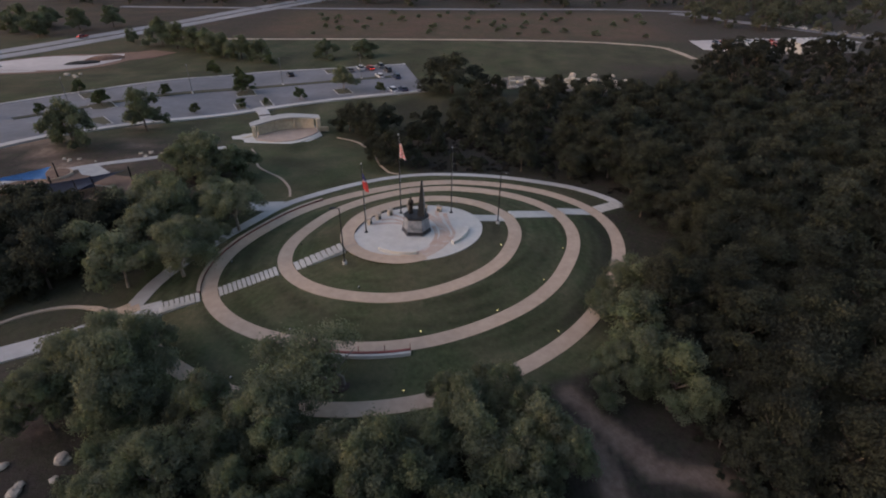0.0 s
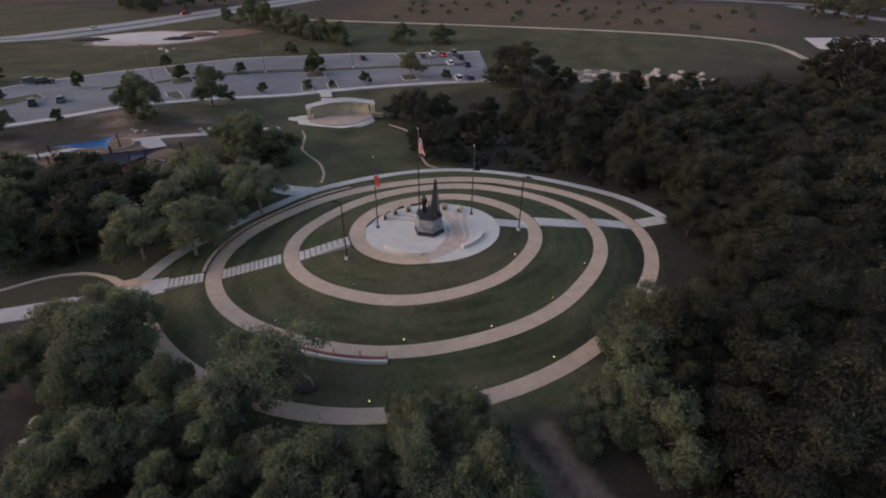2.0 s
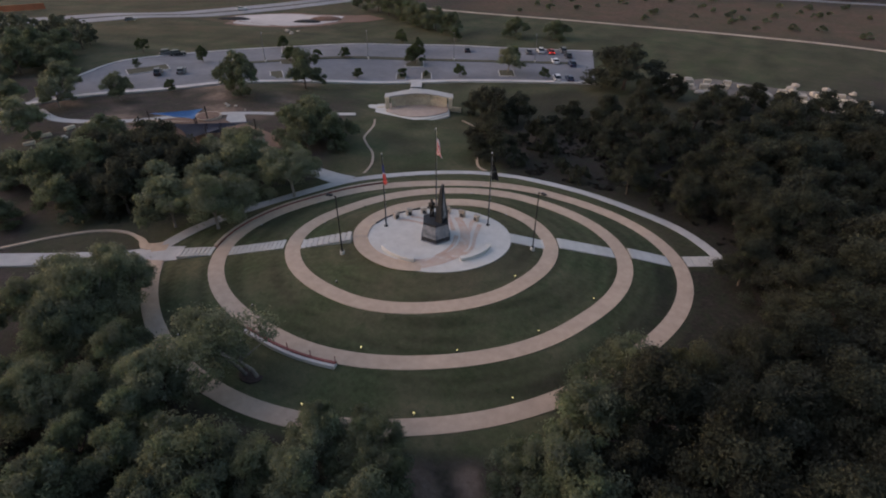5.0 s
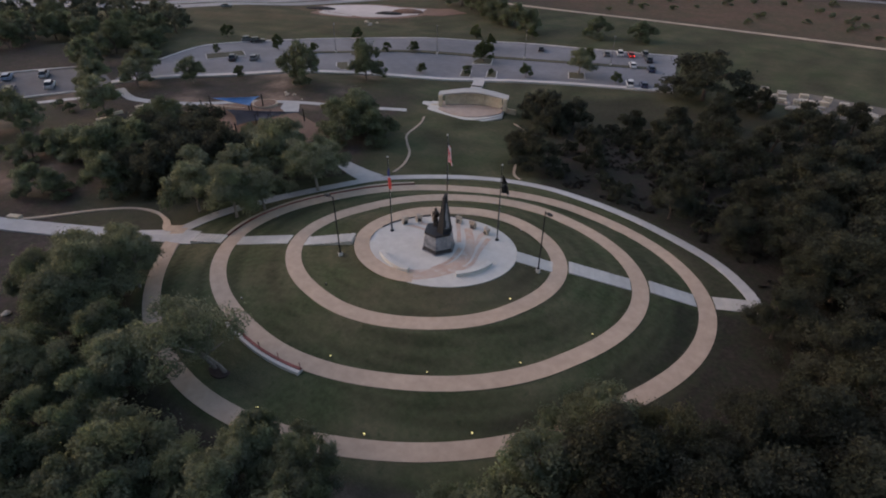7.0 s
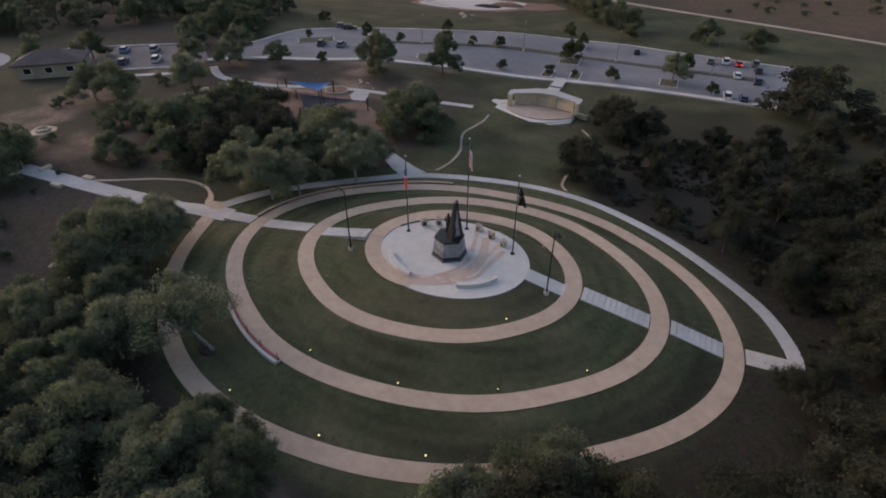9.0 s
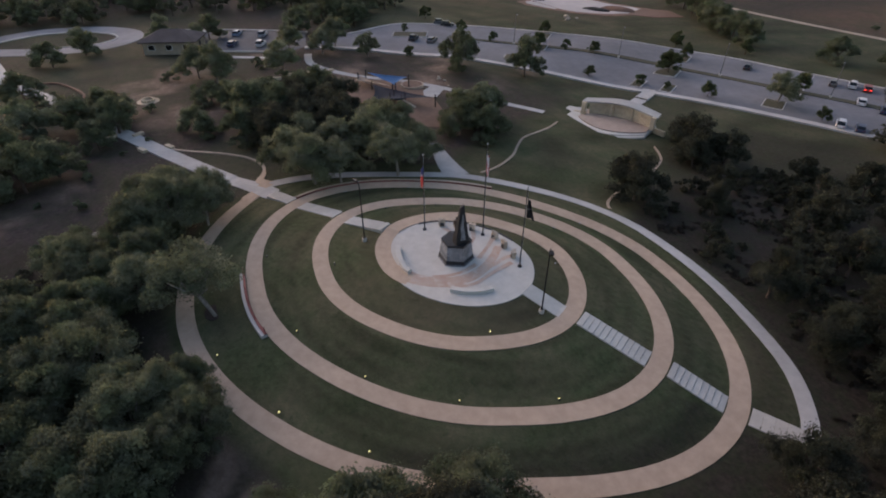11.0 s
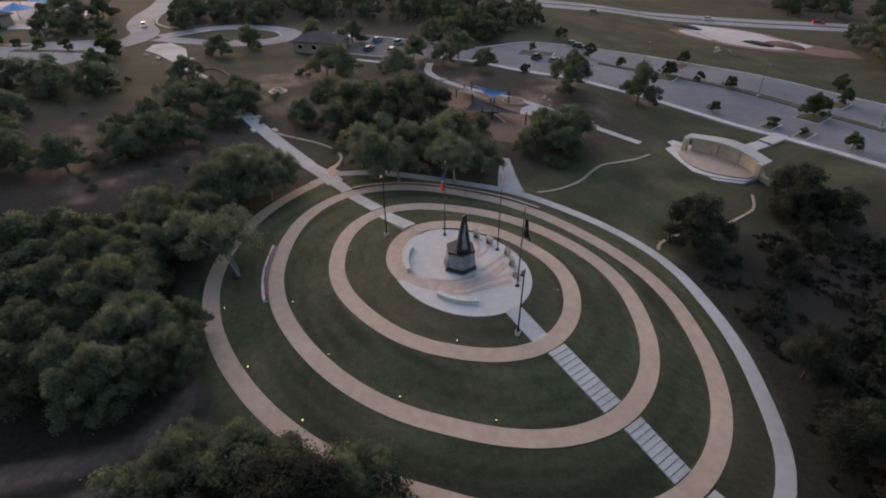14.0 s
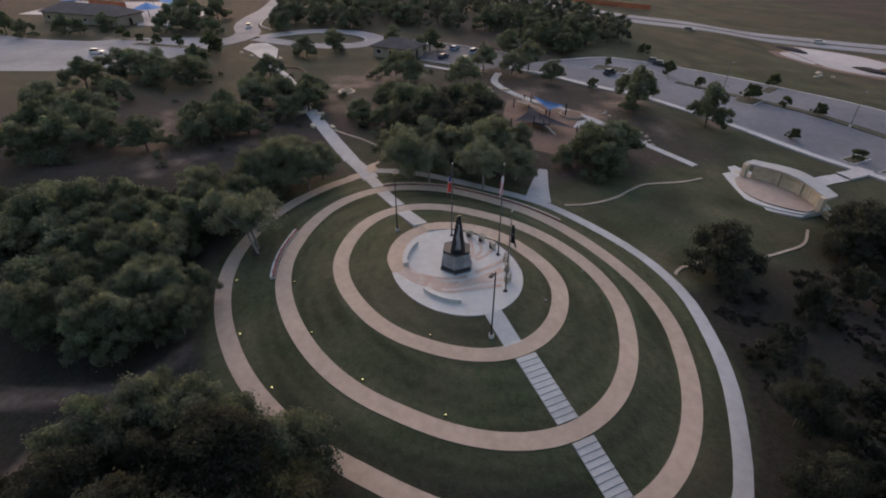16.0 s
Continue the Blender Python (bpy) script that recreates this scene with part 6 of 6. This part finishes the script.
# ---- roads, basin, trails ----
bm = bmesh.new()
ribbon(bm, [(-320, -60), (-260, 40), (-222, 88), (-192, 120), (-165, 157), (-143, 194), (-120, 241), (-98, 294), (-72, 350)], 7.0, 0.1, 6, shift=4.6)
ribbon(bm, [(-320, -60), (-260, 40), (-222, 88), (-192, 120), (-165, 157), (-143, 194), (-120, 241), (-98, 294), (-72, 350)], 7.0, 0.1, 6, shift=-4.6)
setting("road_2", bm, M_ROADL, "pale grey divided highway past the park", "road")
bm = bmesh.new()
ribbon(bm, [(-170, 303), (-95, 303), (0, 306), (97, 311), (160, 300)], 5.0, 0.1, 6)
setting("road_3", bm, M_ROADC, "distant pale road behind the dry field", "road")
bm = bmesh.new()
ribbon(bm, [(-110, 216), (-66, 215.5), (3, 219.4), (48, 218.3), (78, 210), (84, 200), (86, 187)], 2.4, 0.06, 4)
setting("path_8", bm, M_EDGE, "long pale trail along the edge of the meadow", "path")
bm = bmesh.new()
ol = []
for i in range(40):
    a = 2 * math.pi * i / 40
    r = 1 + 0.12 * math.sin(3 * a + 1) + 0.07 * math.sin(5 * a)
    sx, sy = 21.5 * r * math.cos(a), 11.5 * r * math.sin(a)
    ol.append((-123 + sx * 0.88 - sy * 0.47, 171.5 + sx * 0.47 + sy * 0.88))
patch(bm, ol, 0.09, 6)
setting("pavement_4", bm, M_PALE, "broad pale gravel basin beside the highway", "basin")
bm = bmesh.new()
patch(bm, [(-123 + (x + 123) * 1.14 + 1, 171.5 + (y - 171.5) * 1.2 + 0.6 * math.sin(x)) for x, y in ol], 0.05, 6)
setting("ground_3", bm, M_DIRT, "bare dark dirt rim round the basin", "ground")
bm = bmesh.new()
patch(bm, [(-104, 176), (-96, 181), (-92, 190), (-101, 193), (-108, 187)], 0.1, 4)
setting("ground_2", bm, M_DIRT, "bare reddish dirt bank at the basin", "ground")


def basin_mound(x, y, sx, sy, sz, turn, material, label):
    bm = bmesh.new()
    bmesh.ops.create_uvsphere(bm, u_segments=20, v_segments=10, radius=1)
    for v in bm.verts:
        v.co *= 1 + 0.2 * noise.noise(v.co * 2 + Vector((x, y, 0)))
        v.co.x, v.co.y, v.co.z = v.co.x * sx, v.co.y * sy, v.co.z * sz
    ob = link("dirt_mound", bm, material, smooth_faces=True)
    ob.matrix_basis = pose(x, y, height(x, y), 0, 0, turn)
    tagged(ob, label, "mound", "earth mounds")


basin_mound(-113.5, 172, 5, 1.8, 0.9, 25, M_TYRE, "dark low heap in the pale basin")
basin_mound(-140, 163, 6, 2, 0.9, 25, M_TYRE, "dark low heap in the pale basin")
basin_mound(-110, 178, 6, 2.2, 1.4, 30, M_DIRT, "reddish heap of dirt beside the basin")

# west side roads
bm = bmesh.new()
ribbon(bm, [(-215, -24), (-187, -20.5), (-165, -20), (-150, -17.5), (-139, -13), (-128, -13.5), (-118, -20)], 8.0, 0.06, 3)
setting("road_4", bm, M_ROADL, "grey asphalt park road bending to the lots", "road")
bm = bmesh.new()
ring = [(-132, -7), (-139.5, 1), (-143.5, 10), (-141.5, 20.5), (-134, 28.5), (-126, 29.5), (-120.5, 23.5), (-120.4, 14), (-124.5, 3), (-130, -7)]
ribbon(bm, ring, 6.0, 0.075, 2)
setting("road_5", bm, M_ROADL, "grey asphalt turning loop round a grass island", "road")
bm = bmesh.new()
ribbon(bm, ring[:8], 0.5, 0.2, 2, shift=-3.2)
ribbon(bm, [(-215, -18), (-187, -15.8), (-165, -15.4), (-152, -13.0), (-144, -7)], 0.5, 0.2, 3)
setting("kerb_8", bm, M_KERB, "pale kerb of the turning loop", "kerb")
bm = bmesh.new()
patch(bm, [(-133, -92), (-126.5, -74.5), (-124, -56), (-129.5, -44), (-131, -20), (-127, -12), (-122, -15), (-109.5, -18), (-93.5, -30), (-89.5, -44), (-89, -60), (-96, -100)], 0.05, 8)
setting("road_6", bm, M_ROADL, "wide pale asphalt parking lot beside the pools", "parking lot")
island(-118.5, -30, 78, 22, 3.2)
island(-127, -46, 80, 16, 2.4)
for x, y, s in ((-119, -33, 1.0), (-118, -26, 1.1), (-127, -47, 1.3), (-123, -40, 0.8), (-112.5, -14.5, 1.7), (-108.5, -11.5, 1.5)):
    tree("young", x, y, s)
bm = bmesh.new()
patch(bm, [(-121.6, -6.4), (-123.4, -2.2), (-115.8, 3.4), (-103.1, 6.6), (-101.6, 3.6), (-110.9, -2.5), (-115, -6.5)], 0.09, 3)
setting("pavement_5", bm, M_WALK, "pale concrete entry court at the end of the walk", "pavement")
bm = bmesh.new()
patch(bm, [(-105, 46), (-95.2, 62.5), (-98, 66.5), (-111, 70), (-121, 55), (-128, 40), (-118, 37)], 0.05, 5)
setting("road_7", bm, M_ASPH, "dark asphalt lot beside the small building", "parking lot")
bm = bmesh.new()
ribbon(bm, [(-104.4, 45.0), (-94.6, 61.9)], 0.5, 0.2, 3)
ribbon(bm, [(-129, 41.5), (-121.8, 55.6), (-111.6, 70.8)], 0.5, 0.2, 3)
ribbon(bm, [(-99, 45.5), (-90, 60.5)], 1.5, 0.06, 3)
setting("kerb_9", bm, M_KERB, "pale concrete kerb and walk of the small lot", "kerb")


# ---- buildings ----
def house(name, x, y, turn, sx, sy, wall_h, roof_h, wall_m, roof_m, label, category, windows=3, eave=0.7, hip=True):
    z = min(height(x + a * sx / 2, y + b * sy / 2) for a in (-1, 1) for b in (-1, 1))
    e = tagged(empty(name, x, y, z, turn), label, category)
    bm = bmesh.new()
    box(bm, 0, 0, -0.4, sx, sy, wall_h + 0.4, 0.02)
    part("wall", bm, wall_m, e)
    bm = bmesh.new()
    hx, hy = sx / 2 + eave, sy / 2 + eave
    lo = [bm.verts.new((a * hx, b * hy, wall_h + 0.004)) for a, b in ((-1, -1), (1, -1), (1, 1), (-1, 1))]
    up = [bm.verts.new((v.co.x, v.co.y, wall_h + 0.22)) for v in lo]
    k = hx - hy if hip else hx
    ridge = [bm.verts.new((-k, 0, wall_h + 0.22 + roof_h)), bm.verts.new((k, 0, wall_h + 0.22 + roof_h))]
    bm.faces.new(lo[::-1])
    for i in range(4):
        bm.faces.new((lo[i], lo[(i + 1) % 4], up[(i + 1) % 4], up[i]))
    bm.faces.new((up[0], up[1], ridge[1], ridge[0]))
    bm.faces.new((up[2], up[3], ridge[0], ridge[1]))
    bm.faces.new((up[1], up[2], ridge[1]))
    bm.faces.new((up[3], up[0], ridge[0]))
    bmesh.ops.recalc_face_normals(bm, faces=bm.faces[:])
    part("roof", bm, roof_m, e)
    for side in (-1, 1):
        for i in range(windows):
            xx = sx * (-0.5 + (i + 0.5) / windows)
            w = empty("window", 0, 0, 0)
            w.parent = e
            bm = bmesh.new()
            box(bm, xx, side * (sy / 2 + 0.01), 0.95, 1.5, 0.1, 1.25, 0.01)
            part("frame", bm, M_LENS, w)
            bm = bmesh.new()
            box(bm, xx, side * (sy / 2 + 0.05), 1.05, 1.3, 0.04, 1.05)
            part("pane", bm, M_GLASS, w)
    bm = bmesh.new()
    box(bm, sx / 2 + 0.02, 0, 0, 0.1, 1.2, 2.1, 0.01)
    part("door", bm, M_BLACKMETAL, e)
    return e


house("restroom_building", -108.8, 38.6, 66, 11.5, 7.5, 2.7, 1.9, M_STONEWALL, M_SHINGLE, "small limestone park building with a dark hipped roof", "building", 3)
house("pool_building", -157, -74, 72, 34, 11, 3.2, 2.6, M_STONEWALL, M_SHINGLE, "long limestone pool house with a dark shingled roof", "building", 6)
house("shed", 139, 204, 12, 24, 9, 3.4, 0.6, M_ROOF, M_ROOF, "pale low shed with a flat metal roof", "building", 4, 0.3)
bm = bmesh.new()
patch(bm, [(-164, -62), (-150, -55), (-150, -45), (-178, -40), (-205, -60), (-205, -110), (-172, -112)], 0.06, 10)
setting("pavement_6", bm, M_PALE, "pale concrete deck round the swimming pools", "pool deck")


def parasol(x, y, r, tall, material, label):
    e = tagged(empty("parasol", x, y, height(x, y)), label, "canopy", "pool canopies")
    bm = bmesh.new()
    rod(bm, (0, 0, 0), (0, 0, tall), 0.1, 0.08, 8)
    part("pole", bm, M_POLE, e)
    bm = bmesh.new()
    prism(bm, 8, r, 0.15, tall - 0.1, tall + r * 0.35)
    part("canopy", bm, material, e)


M_TEAL = mat("teal_canvas", (0.12, 0.3, 0.32), (0.1, 0.25, 0.27), 2, 0.8)
M_ORANGE = mat("orange_panel", (0.42, 0.14, 0.06), (0.36, 0.11, 0.05), 1, 0.7)
for x, y, r, m, lb in ((-165, -58, 3.0, M_BLUE, "blue canvas pool canopy"), (-172, -50, 3.4, M_TEAL, "teal canvas pool canopy"), (-183, -57, 3.2, M_BLUE, "blue canvas pool canopy"), (-186, -98, 3.2, M_BLUE, "blue canvas pool canopy"), (-190, -86, 3.4, M_TEAL, "teal canvas pool canopy"), (-193, -70, 3.0, M_BLUE, "blue canvas pool canopy")):
    parasol(x, y, r * 1.6, 3.6, m, lb)


def long_screen(x, y, turn, length, tall, material, label):
    e = tagged(empty("site_fence", x, y, height(x, y), turn), label, "fence")
    n = int(length / 3)
    for i in range(n):
        bm = bmesh.new()
        box(bm, -length / 2 + 3 * (i + 0.5), 0, 0.05, 2.94, 0.06, tall, 0.01)
        part("panel", bm, material, e)


long_screen(-222, 122, 55, 42, 2.0, M_ORANGE, "long orange site fence beyond the highway")
long_screen(-184, -84, 75, 18, 3.0, M_ORANGE, "orange screen beside the pools")

# north-east yard with parked vehicles
bm = bmesh.new()
patch(bm, [(96, 204), (120, 196), (152, 212), (160, 232), (118, 226), (98, 222)], 0.06, 6)
setting("road_8", bm, M_PALE, "pale gravel yard full of parked vehicles", "yard")
bm = bmesh.new()
ribbon(bm, [(120, 300), (150, 262), (172, 238), (200, 212), (230, 180)], 8, 0.08, 5)
setting("road_9", bm, M_ROADC, "pale road beyond the eastern woods", "road")
yard = random.Random(3)
for i in range(26):
    f = i % 13
    x, y = 103 + f * 3.4 + (0 if i < 13 else 3), (209 if i < 13 else 216) + f * 0.55 + yard.uniform(-0.8, 0.8)
    car(x, y, yard.choice((95, 275)), yard.choice(("white", "white", "silver", "grey", "navy", "black", "red")), yard.choice((1.5, 1.75)))
for i in range(9):
    car(150 + i * 3.6, 264 - i * 3.8, 135, yard.choice(("white", "silver", "white", "grey")), 1.5)

# stone yard at the edge of the eastern wood
bm = bmesh.new()
patch(bm, [(8, 150), (24, 148), (38, 143), (53, 147), (50, 160), (36, 159), (20, 160)], 0.05, 4)
setting("ground_4", bm, M_YARD, "pale gravel stone yard at the edge of the wood", "yard")


def stone_stack(x, y, turn, n):
    e = tagged(empty("stone_pallet", x, y, height(x, y) + 0.05, turn), "low stack of pale quarried stone slabs", "stone stack", "stone stacks", "thing")
    for k in range(n):
        bm = bmesh.new()
        box(bm, yard.uniform(-0.08, 0.08), yard.uniform(-0.08, 0.08), 0.27 * k, 1.7, 1.1, 0.262, 0.03)
        part("slab", bm, M_ROCK if k % 2 else M_STONE, e)


for i in range(30):
    stone_stack(12 + (i % 10) * 4.0 + yard.uniform(-0.5, 0.5), 150.5 + (i // 10) * 3.0 + (i % 10) * 0.15 - 3.2 * math.exp(-((i % 10) - 6.5) ** 2 / 8) + yard.uniform(-0.4, 0.4), 10 + yard.uniform(-8, 8), 2 + i % 3)
